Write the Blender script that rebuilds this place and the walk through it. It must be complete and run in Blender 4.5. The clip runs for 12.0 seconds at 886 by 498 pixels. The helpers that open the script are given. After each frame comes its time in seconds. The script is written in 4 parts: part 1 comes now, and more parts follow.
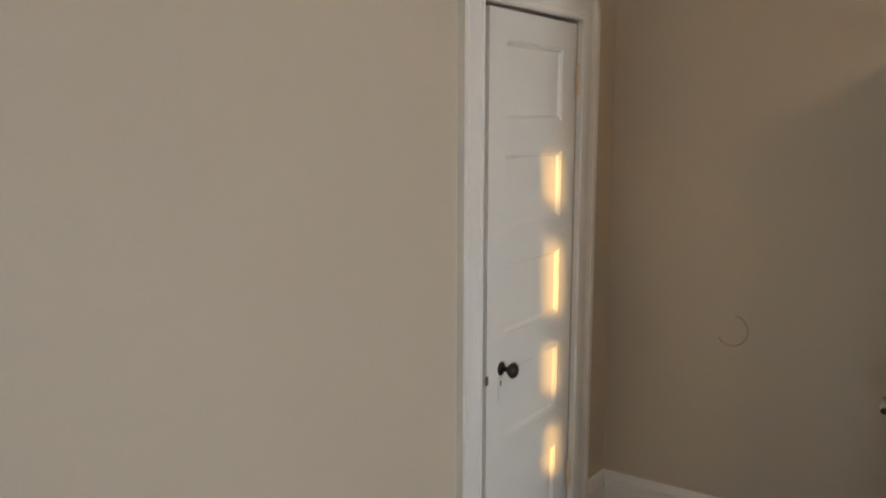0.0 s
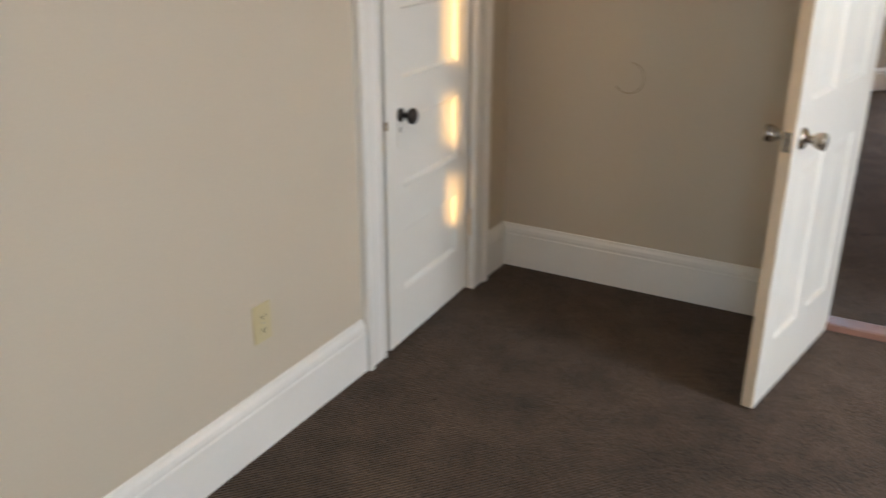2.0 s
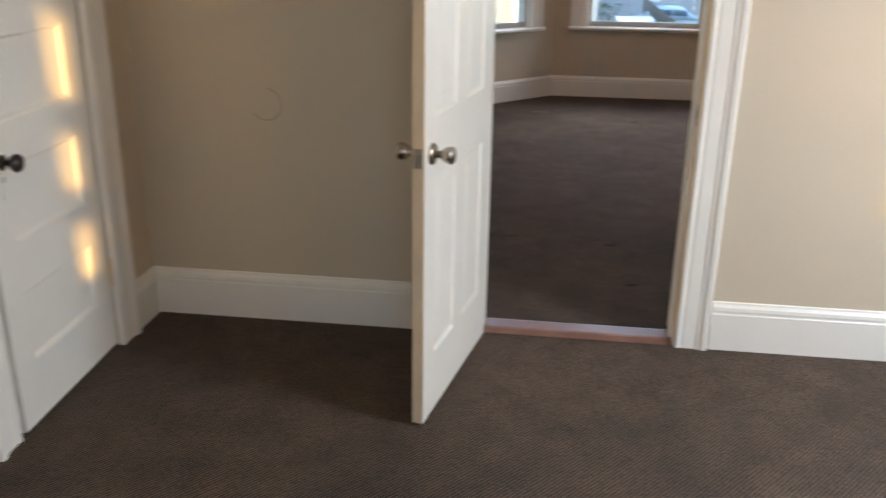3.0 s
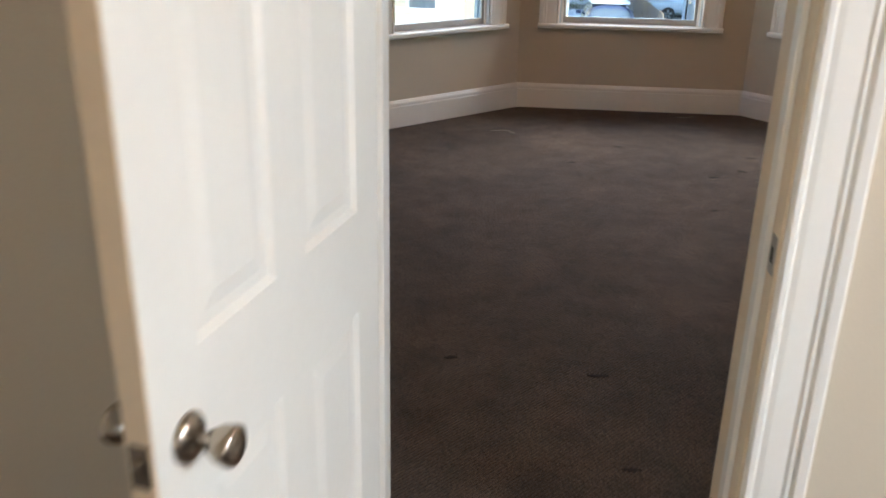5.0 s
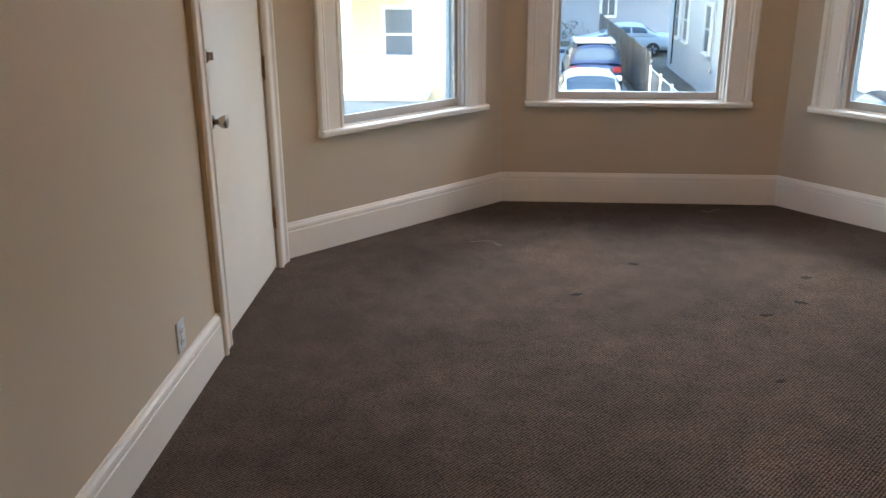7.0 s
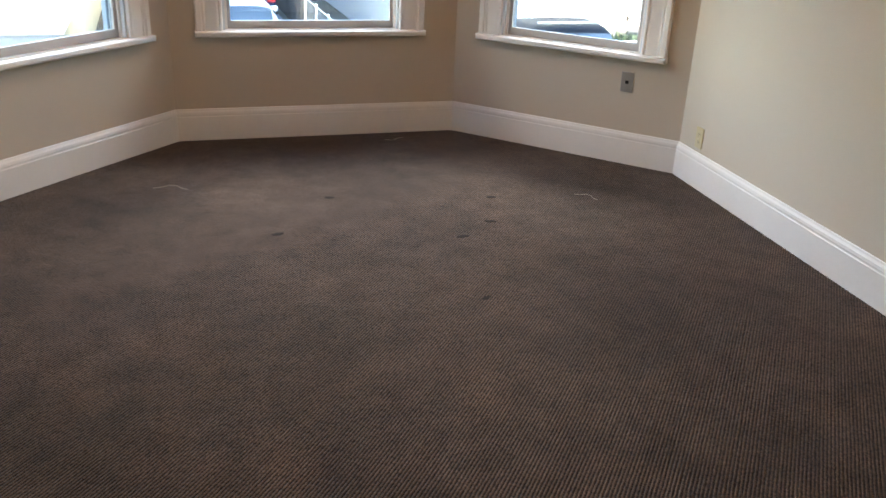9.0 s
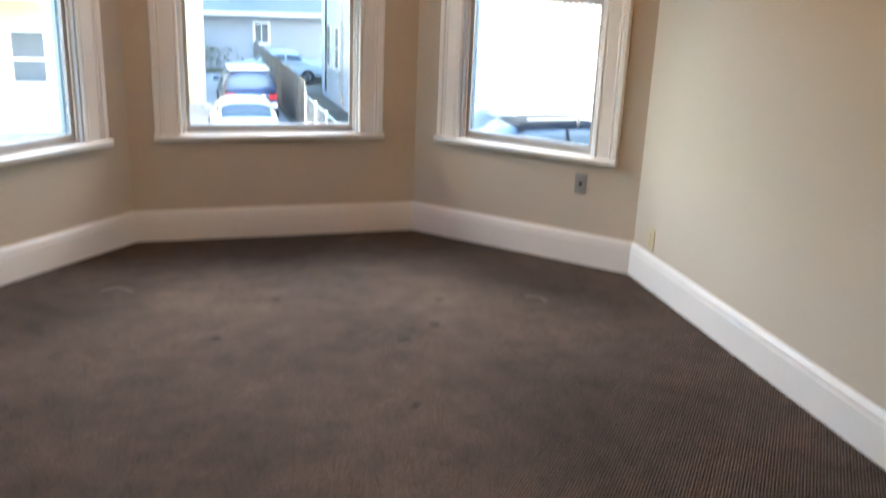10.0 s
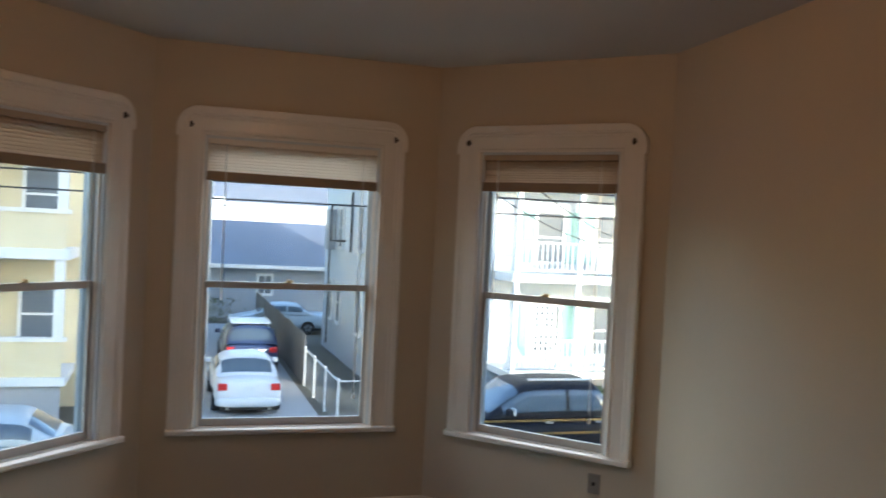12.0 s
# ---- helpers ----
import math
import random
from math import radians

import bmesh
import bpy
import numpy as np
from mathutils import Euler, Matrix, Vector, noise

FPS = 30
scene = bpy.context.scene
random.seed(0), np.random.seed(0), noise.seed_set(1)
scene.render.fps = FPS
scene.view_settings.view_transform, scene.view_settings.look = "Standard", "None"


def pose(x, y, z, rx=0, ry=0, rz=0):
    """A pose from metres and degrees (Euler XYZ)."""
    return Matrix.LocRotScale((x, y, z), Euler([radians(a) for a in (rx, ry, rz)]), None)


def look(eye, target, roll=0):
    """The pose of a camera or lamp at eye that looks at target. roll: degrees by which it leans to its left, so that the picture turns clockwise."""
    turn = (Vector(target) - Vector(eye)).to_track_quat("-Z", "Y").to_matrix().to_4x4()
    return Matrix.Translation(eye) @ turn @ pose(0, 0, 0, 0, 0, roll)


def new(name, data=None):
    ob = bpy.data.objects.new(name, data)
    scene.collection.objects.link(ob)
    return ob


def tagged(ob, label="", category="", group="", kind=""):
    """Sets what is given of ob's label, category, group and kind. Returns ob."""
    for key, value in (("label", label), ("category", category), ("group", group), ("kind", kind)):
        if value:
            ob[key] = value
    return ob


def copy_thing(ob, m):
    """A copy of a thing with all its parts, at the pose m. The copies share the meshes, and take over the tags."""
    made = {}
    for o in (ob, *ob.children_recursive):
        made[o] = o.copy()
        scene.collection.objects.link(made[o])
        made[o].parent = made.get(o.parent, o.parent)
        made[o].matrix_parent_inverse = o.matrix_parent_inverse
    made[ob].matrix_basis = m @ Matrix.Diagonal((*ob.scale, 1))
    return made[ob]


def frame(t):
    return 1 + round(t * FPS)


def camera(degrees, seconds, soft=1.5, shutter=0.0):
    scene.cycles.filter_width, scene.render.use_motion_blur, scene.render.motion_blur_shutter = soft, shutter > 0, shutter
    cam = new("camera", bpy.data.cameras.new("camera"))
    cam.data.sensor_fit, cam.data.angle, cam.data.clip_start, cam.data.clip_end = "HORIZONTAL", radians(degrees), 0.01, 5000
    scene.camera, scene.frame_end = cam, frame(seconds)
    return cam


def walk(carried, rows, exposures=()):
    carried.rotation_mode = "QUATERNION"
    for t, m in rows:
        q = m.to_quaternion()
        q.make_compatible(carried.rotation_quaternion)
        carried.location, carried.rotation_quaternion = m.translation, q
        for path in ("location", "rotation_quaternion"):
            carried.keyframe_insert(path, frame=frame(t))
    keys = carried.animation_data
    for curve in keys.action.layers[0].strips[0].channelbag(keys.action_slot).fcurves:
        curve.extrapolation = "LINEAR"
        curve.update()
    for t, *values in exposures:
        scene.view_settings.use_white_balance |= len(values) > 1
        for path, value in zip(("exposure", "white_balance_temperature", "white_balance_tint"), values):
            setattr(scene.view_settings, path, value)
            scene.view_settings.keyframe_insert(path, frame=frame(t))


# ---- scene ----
cam = camera(54.1, 12.0, shutter=0.6)
PATH = [
    (0, (0.128, -3.297, 1.69), (-1.017, -1.684, 1.395), 0.1),
    (0.5, (0.113, -3.285, 1.728), (-1.0, -1.641, 1.481), -0.5),
    (1, (0.121, -3.27, 1.639), (-0.959, -1.632, 1.249), -0.1),
    (1.5, (0.124, -3.289, 1.52), (-0.882, -1.698, 0.844), 0.6),
    (2, (0.159, -3.3, 1.522), (-0.742, -1.676, 0.778), 0.2),
    (2.5, (0.217, -3.275, 1.524), (-0.357, -1.49, 0.829), 0.2),
    (3, (0.23, -3.131, 1.504), (-0.008, -1.267, 0.818), 0.8),
    (3.3, (0.221, -2.99, 1.478), (0.057, -1.113, 0.804), 1.3),
    (3.5, (0.216, -2.815, 1.484), (0.059, -0.923, 0.855), 1.4),
    (3.7, (0.215, -2.671, 1.492), (0.055, -0.768, 0.897), 1.7),
    (5.5, (0.274, -1.043, 1.488), (0.098, 0.798, 0.724), 1.0),
    (6, (0.217, -0.655, 1.549), (0.211, 1.195, 0.787), 1.05),
    (6.5, (0.240, -0.345, 1.56), (0.230, 1.521, 0.841), 0.2),
    (6.7, (0.237, -0.178, 1.595), (0.073, 1.704, 0.939), -0.4),
    (8.3, (0.246, 0.080, 1.612), (0.551, 1.925, 0.903), 1.0),
    (8.5, (0.218, 0.092, 1.615), (0.656, 1.882, 0.838), 1.8),
    (9, (0.112, 0.092, 1.563), (0.697, 1.836, 0.780), 2.7),
    (9.5, (0.202, 0.062, 1.556), (0.794, 1.825, 0.822), 2.9),
    (10, (0.424, 0.043, 1.626), (1.007, 1.864, 1.037), 2.4),
    (10.5, (0.45, 0.07, 1.785), (1.092, 1.932, 1.439), 1.7),
    (11, (0.272, 0.098, 1.877), (1.005, 1.956, 1.767), 1.6),
    (11.5, (0.355, 0.08, 1.97), (1.062, 1.95, 1.937), 1.9),
    (12, (0.316, 0.068, 1.942), (0.911, 1.976, 1.904), 2.8),
]
walk(cam, [(t, look(eye, target, roll)) for t, eye, target, roll in PATH],
     [(0, 3.9), (1.0, 4.0), (2.0, 4.38), (2.9, 4.2), (3.5, 4.2), (5.3, 4.35), (6.2, 4.5), (6.6, 4.55), (8.3, 4.05), (8.6, 4.15), (9.0, 4.7), (9.5, 5.0), (10.0, 4.9), (10.5, 4.3), (11.0, 3.5), (12, 3.35)])

# ---- world, sun, lamps ----
SUN_TO = Vector((0.573, -0.819, 0.213)).normalized()  # towards the sun
world = bpy.data.worlds.new("world")
scene.world = world
world.use_nodes = True
wn = world.node_tree.nodes
sky = wn.new("ShaderNodeTexSky")
sky.sky_type, sky.sun_disc = "NISHITA", False
sky.sun_elevation, sky.sun_rotation = radians(12), radians(145)
world.node_tree.links.new(sky.outputs[0], wn["Background"].inputs[0])
wn["Background"].inputs[1].default_value = 0.15


def lamp(name, kind, energy, color, m, **values):
    data = bpy.data.lights.new(name, kind)
    data.energy, data.color = energy, color
    if kind == "SUN":
        data.angle = values["angle"]
    elif kind == "AREA":
        data.shape, data.size, data.size_y = "RECTANGLE", values["size"], values["size_y"]
    else:
        data.shadow_soft_size = values["radius"]
    ob = new(name, data)
    ob.matrix_world = m
    return ob


lamp("sun", "SUN", 1.2, (1.0, 0.90, 0.75), look(SUN_TO * 30, (0, 0, 0)), angle=radians(0.8))
# bulbs of the two ceiling lamps
lamp("bulb_room_two", "POINT", 1.15, (1.0, 0.50, 0.24), pose(0.97, 3.1, 2.885), radius=0.06)
lamp("bulb_room_one", "POINT", 0.9, (1.0, 0.62, 0.30), pose(0.82, -1.83, 2.66), radius=0.04)
# area lamps: sky at the unseen side window, fill added at the rear wall
lamp("sky_side_window", "AREA", 7.5, (0.74, 0.85, 1.0), look((2.66, -1.42, 1.50), (0.9, -1.40, -0.2)), size=0.8, size_y=1.1)
lamp("fill_rear_room_one", "AREA", 2.7, (0.68, 0.82, 1.0), look((0.5, -4.66, 1.1), (-0.8, -2.6, -0.4)), size=1.0, size_y=1.2)
# unseen lamps added above the street, strengthening skylight at the three bay windows
for power, eye, target in ((20, (-2.6, 7.0, 3.7), (-0.40, 4.93, 1.4)), (11, (1.07, 8.6, 3.7), (1.07, 5.54, 1.4)), (20, (4.7, 7.0, 3.7), (2.47, 4.97, 1.4))):
    lamp("sky_fill_bay", "AREA", power, (0.99, 0.965, 0.93), look(eye, target), size=3.8, size_y=1.3)


# ---- materials ----
def material(name, color, rough=0.6, var=0.08, scale=3.0, fine=60.0, bump=0.1, metal=0.0, dist=0.002, spec=0.5, island=0.0):
    """Principled paint or stuff: two scales of noise in colour, fine noise in relief."""
    mat = bpy.data.materials.new(name)
    mat.use_nodes = True
    nt = mat.node_tree
    n, l = nt.nodes, nt.links
    bs = n["Principled BSDF"]
    bs.inputs["Roughness"].default_value, bs.inputs["Metallic"].default_value = rough, metal
    bs.inputs["Specular IOR Level"].default_value = spec
    tc = n.new("ShaderNodeTexCoord")
    a, b = n.new("ShaderNodeTexNoise"), n.new("ShaderNodeTexNoise")
    a.inputs["Scale"].default_value, b.inputs["Scale"].default_value = scale, fine
    a.inputs["Detail"].default_value, b.inputs["Detail"].default_value = 4, 3
    l.new(tc.outputs["Object"], a.inputs["Vector"])
    l.new(tc.outputs["Object"], b.inputs["Vector"])
    mixed = n.new("ShaderNodeMath")
    mixed.operation = "MULTIPLY_ADD"
    mixed.inputs[1].default_value = 0.5
    l.new(b.outputs["Fac"], mixed.inputs[0])
    l.new(a.outputs["Fac"], mixed.inputs[2])
    ramp = n.new("ShaderNodeMapRange")
    ramp.inputs["From Min"].default_value, ramp.inputs["From Max"].default_value = 0.45, 1.05
    ramp.inputs["To Min"].default_value, ramp.inputs["To Max"].default_value = 1 - var, 1 + var
    l.new(mixed.outputs[0], ramp.inputs["Value"])
    col = n.new("ShaderNodeVectorMath")
    col.operation = "SCALE"
    col.inputs[0].default_value = color
    l.new(ramp.outputs["Result"], col.inputs["Scale"])
    l.new(col.outputs["Vector"], bs.inputs["Base Color"])
    if bump:
        bp = n.new("ShaderNodeBump")
        bp.inputs["Strength"].default_value, bp.inputs["Distance"].default_value = bump, dist
        l.new(b.outputs["Fac"], bp.inputs["Height"])
        l.new(bp.outputs["Normal"], bs.inputs["Normal"])
    return mat


def carpet_material():
    """Loop-pile carpet: slanting rows of loops, traffic marks, fluff."""
    mat = material("carpet", (0.089, 0.059, 0.040), 0.95, 0.42, 1.3, 160, 0.0, spec=0.12)
    nt = mat.node_tree
    n, l = nt.nodes, nt.links
    bs = n["Principled BSDF"]
    bs.inputs["Sheen Weight"].default_value, bs.inputs["Sheen Roughness"].default_value = 0.10, 0.5
    tc = next(x for x in n if x.type == "TEX_COORD")
    mp = n.new("ShaderNodeMapping")
    mp.inputs["Rotation"].default_value = (0, 0, radians(40))
    l.new(tc.outputs["Object"], mp.inputs["Vector"])
    wv = n.new("ShaderNodeTexWave")
    wv.inputs["Scale"].default_value, wv.inputs["Distortion"].default_value = 28.0, 0.9
    wv.inputs["Detail"].default_value, wv.inputs["Detail Scale"].default_value = 2.0, 3.0
    l.new(mp.outputs["Vector"], wv.inputs["Vector"])
    vo = n.new("ShaderNodeTexVoronoi")
    vo.inputs["Scale"].default_value = 105.0
    l.new(tc.outputs["Object"], vo.inputs["Vector"])
    add = n.new("ShaderNodeMath")
    add.operation = "MULTIPLY_ADD"
    add.inputs[1].default_value = -0.9
    l.new(vo.outputs["Distance"], add.inputs[0])
    l.new(wv.outputs["Fac"], add.inputs[2])
    bp = n.new("ShaderNodeBump")
    bp.inputs["Strength"].default_value, bp.inputs["Distance"].default_value = 0.8, 0.006
    l.new(add.outputs[0], bp.inputs["Height"])
    l.new(bp.outputs["Normal"], bs.inputs["Normal"])
    # pile rows and worn spots in the colour
    old = bs.inputs["Base Color"].links[0].from_socket
    rows = n.new("ShaderNodeMapRange")
    rows.inputs["From Min"].default_value, rows.inputs["From Max"].default_value = -0.5, 0.80
    rows.inputs["To Min"].default_value, rows.inputs["To Max"].default_value = 0.25, 1.75
    l.new(add.outputs[0], rows.inputs["Value"])
    spots = n.new("ShaderNodeTexNoise")
    spots.inputs["Scale"].default_value, spots.inputs["Detail"].default_value = 7.0, 6.0
    l.new(tc.outputs["Object"], spots.inputs["Vector"])
    worn = n.new("ShaderNodeMapRange")
    worn.inputs["From Min"].default_value, worn.inputs["From Max"].default_value = 0.3, 0.62
    worn.inputs["To Min"].default_value, worn.inputs["To Max"].default_value = 0.70, 1.15
    l.new(spots.outputs["Fac"], worn.inputs["Value"])
    mul = n.new("ShaderNodeMath")
    mul.operation = "MULTIPLY"
    l.new(rows.outputs["Result"], mul.inputs[0])
    l.new(worn.outputs["Result"], mul.inputs[1])
    sc = n.new("ShaderNodeVectorMath")
    sc.operation = "SCALE"
    l.new(old, sc.inputs[0])
    l.new(mul.outputs[0], sc.inputs["Scale"])
    l.new(sc.outputs["Vector"], bs.inputs["Base Color"])
    return mat


def glass_material(name, tint, gloss):
    mat = bpy.data.materials.new(name)
    mat.use_nodes = True
    n, l = mat.node_tree.nodes, mat.node_tree.links
    n.remove(n["Principled BSDF"])
    tr, gl, mx = n.new("ShaderNodeBsdfTransparent"), n.new("ShaderNodeBsdfGlossy"), n.new("ShaderNodeMixShader")
    lw = n.new("ShaderNodeLayerWeight")
    lw.inputs["Blend"].default_value = 0.5
    steep, fr = n.new("ShaderNodeMath"), n.new("ShaderNodeMath")
    steep.operation, fr.operation = "POWER", "MULTIPLY_ADD"
    steep.inputs[1].default_value = 5.0
    fr.inputs[1].default_value, fr.inputs[2].default_value = 0.7, 0.03
    l.new(lw.outputs["Facing"], steep.inputs[0])
    l.new(steep.outputs[0], fr.inputs[0])
    tr.inputs["Color"].default_value = (*tint, 1)
    gl.inputs["Roughness"].default_value = gloss
    l.new(fr.outputs[0], mx.inputs[0])
    l.new(tr.outputs[0], mx.inputs[1])
    l.new(gl.outputs[0], mx.inputs[2])
    l.new(mx.outputs[0], n["Material Output"].inputs["Surface"])
    return mat


def glow_material(name, color, strength):
    mat = material(name, color, 0.4, 0.02, 4, 40, 0)
    bs = mat.node_tree.nodes["Principled BSDF"]
    bs.inputs["Emission Color"].default_value, bs.inputs["Emission Strength"].default_value = (*color, 1), strength
    return mat


WALL = material("beige_wall_paint", (0.560, 0.479, 0.366), 0.62, 0.05, 0.9, 140, 0.15, dist=0.001)
CEIL = material("ceiling_paint", (0.64, 0.62, 0.58), 0.8, 0.04, 1.0, 90, 0.15, dist=0.001)
TRIM = material("white_trim_paint", (0.80, 0.765, 0.70), 0.32, 0.03, 4.0, 45, 0.10, dist=0.0015)
DOOR = material("white_door_paint", (0.80, 0.765, 0.69), 0.30, 0.03, 5.0, 70, 0.10, dist=0.001)
# darker cream for the door's leading edge, one jamb and the closet hinges
EDGE = material("tan_cream_edge_paint", (0.72, 0.58, 0.41), 0.4, 0.07, 8.0, 60, 0.15)
CARPET = carpet_material()
OAK = material("reddish_threshold_wood", (0.21, 0.105, 0.078), 0.32, 0.25, 9.0, 120, 0.12)
NICKEL = material("brushed_nickel", (0.42, 0.37, 0.31), 0.27, 0.08, 20, 200, 0.05, metal=1.0)
BRONZE = material("dark_bronze", (0.055, 0.043, 0.036), 0.35, 0.2, 20, 150, 0.05, metal=0.7)
BRASS = material("worn_brass", (0.30, 0.20, 0.09), 0.4, 0.2, 30, 150, 0.05, metal=0.9)
IVORY = material("ivory_plastic", (0.56, 0.47, 0.27), 0.35, 0.03, 10, 60, 0.03)
STEEL = material("steel_plate", (0.40, 0.38, 0.35), 0.35, 0.1, 20, 150, 0.05, metal=0.8)
BLACK = material("black_slot", (0.012, 0.011, 0.010), 0.6, 0.1, 10, 60, 0.0)
SASH = material("grey_sash_paint", (0.42, 0.40, 0.37), 0.4, 0.06, 6.0, 60, 0.08)
ALU = material("aluminium_storm_frame", (0.40, 0.44, 0.47), 0.38, 0.08, 8, 90, 0.05, metal=0.2)
VINYL = material("white_vinyl_liner", (0.66, 0.70, 0.71), 0.35, 0.04, 5, 60, 0.05)
SLAT = material("blind_slat", (0.78, 0.73, 0.65), 0.45, 0.04, 6, 60, 0.03)
# shade on the side blinds, put into a darker slat colour
SLATSHADE = material("shaded_blind_slat", (0.46, 0.37, 0.28), 0.5, 0.05, 6, 60, 0.03)
RAIL = material("tan_blind_rail", (0.30, 0.225, 0.16), 0.5, 0.06, 6, 60, 0.03)
CORD = material("clear_plastic_wand", (0.62, 0.62, 0.58), 0.3, 0.03, 6, 60, 0.0)
PANE = glass_material("window_glass", (0.64, 0.70, 0.76), 0.01)
RING = material("wall_scuff", (0.42, 0.34, 0.24), 0.8, 0.2, 30, 100, 0.0)
RAWWOOD = material("raw_wood_edge", (0.52, 0.41, 0.26), 0.6, 0.2, 6, 60, 0.1)
FLUFF = material("pale_thread", (0.42, 0.37, 0.30), 0.9, 0.1, 30, 100, 0.0)
BURN = material("dark_carpet_mark", (0.028, 0.021, 0.017), 0.95, 0.3, 40, 200, 0.0)
LAMPGLASS = glow_material("lit_lamp_glass", (1.0, 0.66, 0.36), 0.5)
ASPHALT = material("asphalt", (0.085, 0.085, 0.09), 0.85, 0.22, 0.6, 40, 0.3)
CONCRETE = material("driveway_concrete", (0.42, 0.41, 0.40), 0.85, 0.18, 0.5, 30, 0.25)
EARTH = material("dry_earth", (0.13, 0.115, 0.085), 0.95, 0.35, 0.4, 18, 0.4, dist=0.03)
SIDING = material("pale_vinyl_siding", (0.62, 0.67, 0.73), 0.55, 0.06, 0.5, 30, 0.1)
CREAM = material("cream_siding", (0.74, 0.62, 0.40), 0.55, 0.06, 0.5, 30, 0.1)
OUTTRIM = material("white_exterior_trim", (0.80, 0.79, 0.76), 0.5, 0.04, 1.0, 30, 0.05)
TEAL = material("teal_shutter", (0.30, 0.52, 0.50), 0.5, 0.06, 2.0, 30, 0.05)
DARKPANE = material("dark_house_glass", (0.14, 0.16, 0.18), 0.35, 0.2, 0.8, 20, 0.0, spec=0.25)
SHINGLE = material("blue_grey_shingles", (0.20, 0.22, 0.26), 0.85, 0.16, 0.35, 8, 0.4, dist=0.02)
SHINGLE2 = material("pale_grey_shingles", (0.32, 0.32, 0.33), 0.85, 0.14, 0.3, 8, 0.4, dist=0.02)
STUCCO = material("blue_grey_garage_wall", (0.33, 0.36, 0.41), 0.8, 0.1, 0.5, 20, 0.2)
WOODFENCE = material("weathered_fence_wood", (0.21, 0.19, 0.175), 0.85, 0.28, 1.5, 25, 0.3)
GALV = material("galvanised_metal", (0.36, 0.37, 0.38), 0.45, 0.08, 6, 60, 0.05, metal=0.3)
SILVER = material("pale_silver_car_paint", (0.66, 0.67, 0.69), 0.28, 0.03, 1, 80, 0.0)
NAVY = material("dark_blue_car_paint", (0.035, 0.055, 0.12), 0.2, 0.05, 1, 80, 0.0)
BLACKCAR = material("black_truck_paint", (0.012, 0.014, 0.02), 0.38, 0.1, 1, 80, 0.0, spec=0.12)
GREYCAR = material("light_blue_grey_car_paint", (0.46, 0.52, 0.56), 0.25, 0.05, 1, 80, 0.0)
TYRE = material("tyre_rubber", (0.02, 0.02, 0.02), 0.85, 0.15, 8, 80, 0.1)
RIM = material("alloy_rim", (0.50, 0.51, 0.52), 0.3, 0.05, 6, 60, 0.0, metal=0.8)
TAIL = material("red_tail_light", (0.62, 0.035, 0.03), 0.2, 0.1, 6, 60, 0.0)
# base colour lightened to blue for the sky's reflection in the glass
CARGLASS = material("sky_reflecting_car_glass", (0.08, 0.11, 0.14), 0.05, 0.1, 1, 20, 0.0, spec=0.7)
PLATE = material("number_plate", (0.68, 0.70, 0.70), 0.5, 0.05, 6, 60, 0.0)
BIN = material("blue_bin_plastic", (0.05, 0.22, 0.42), 0.5, 0.1, 2, 30, 0.0)
BARK = material("tree_bark", (0.15, 0.115, 0.09), 0.9, 0.3, 3, 40, 0.4)
TWIG = material("autumn_twigs", (0.30, 0.21, 0.15), 0.9, 0.3, 1, 10, 0.0)
CABLE = material("black_cable", (0.03, 0.03, 0.032), 0.7, 0.1, 6, 60, 0.0)
SHRUB = material("hedge_leaves", (0.075, 0.10, 0.045), 0.8, 0.35, 3, 30, 0.0)


# ---- mesh helpers ----
def link(name, bm, mat, parent=None, m=None, label="", smooth=False):
    bmesh.ops.recalc_face_normals(bm, faces=bm.faces)
    me = bpy.data.meshes.new(name)
    bm.to_mesh(me)
    bm.free()
    me.materials.append(mat)
    if smooth:
        for p in me.polygons:
            p.use_smooth = True
    ob = new(name, me)
    if parent is not None:
        ob.parent = parent
    if m is not None:
        ob.matrix_basis = m
    if label:
        ob["label"] = label
    return ob


def part(name, bm, mat, parent, label="", m=None, smooth=False):
    return link(name, bm, mat, parent, m, label, smooth)


def empty(name, m, label, category, group="", kind=""):
    ob = new(name)
    ob.empty_display_size = 0.1
    ob.matrix_basis = m
    return tagged(ob, label, category, group, kind)


def add_box(bm, x0, x1, y0, y1, z0, z1, m=None):
    vs = [bm.verts.new((x, y, z)) for x in (x0, x1) for y in (y0, y1) for z in (z0, z1)]
    if m is not None:
        for v in vs:
            v.co = m @ v.co
    for f in ((0, 1, 3, 2), (4, 6, 7, 5), (0, 4, 5, 1), (2, 3, 7, 6), (0, 2, 6, 4), (1, 5, 7, 3)):
        bm.faces.new([vs[i] for i in f])
    return vs


def box(x0, x1, y0, y1, z0, z1, bevel=0.0, m=None):
    bm = bmesh.new()
    add_box(bm, x0, x1, y0, y1, z0, z1, m)
    if bevel:
        bmesh.ops.bevel(bm, geom=bm.edges[:], offset=bevel, segments=2, profile=0.5, affect="EDGES")
    return bm


def lathe(profile, segs=24, m=None):
    """Profile of (radius, height) turned about z."""
    bm = bmesh.new()
    rings = []
    for r, z in profile:
        rings.append([bm.verts.new((r * math.cos(2 * math.pi * i / segs), r * math.sin(2 * math.pi * i / segs), z)) for i in range(segs)])
    for a, b in zip(rings, rings[1:]):
        for i in range(segs):
            bm.faces.new((a[i], a[(i + 1) % segs], b[(i + 1) % segs], b[i]))
    bm.faces.new(rings[0])
    bm.faces.new(rings[-1])
    if m is not None:
        bmesh.ops.transform(bm, matrix=m, verts=bm.verts)
    return bm


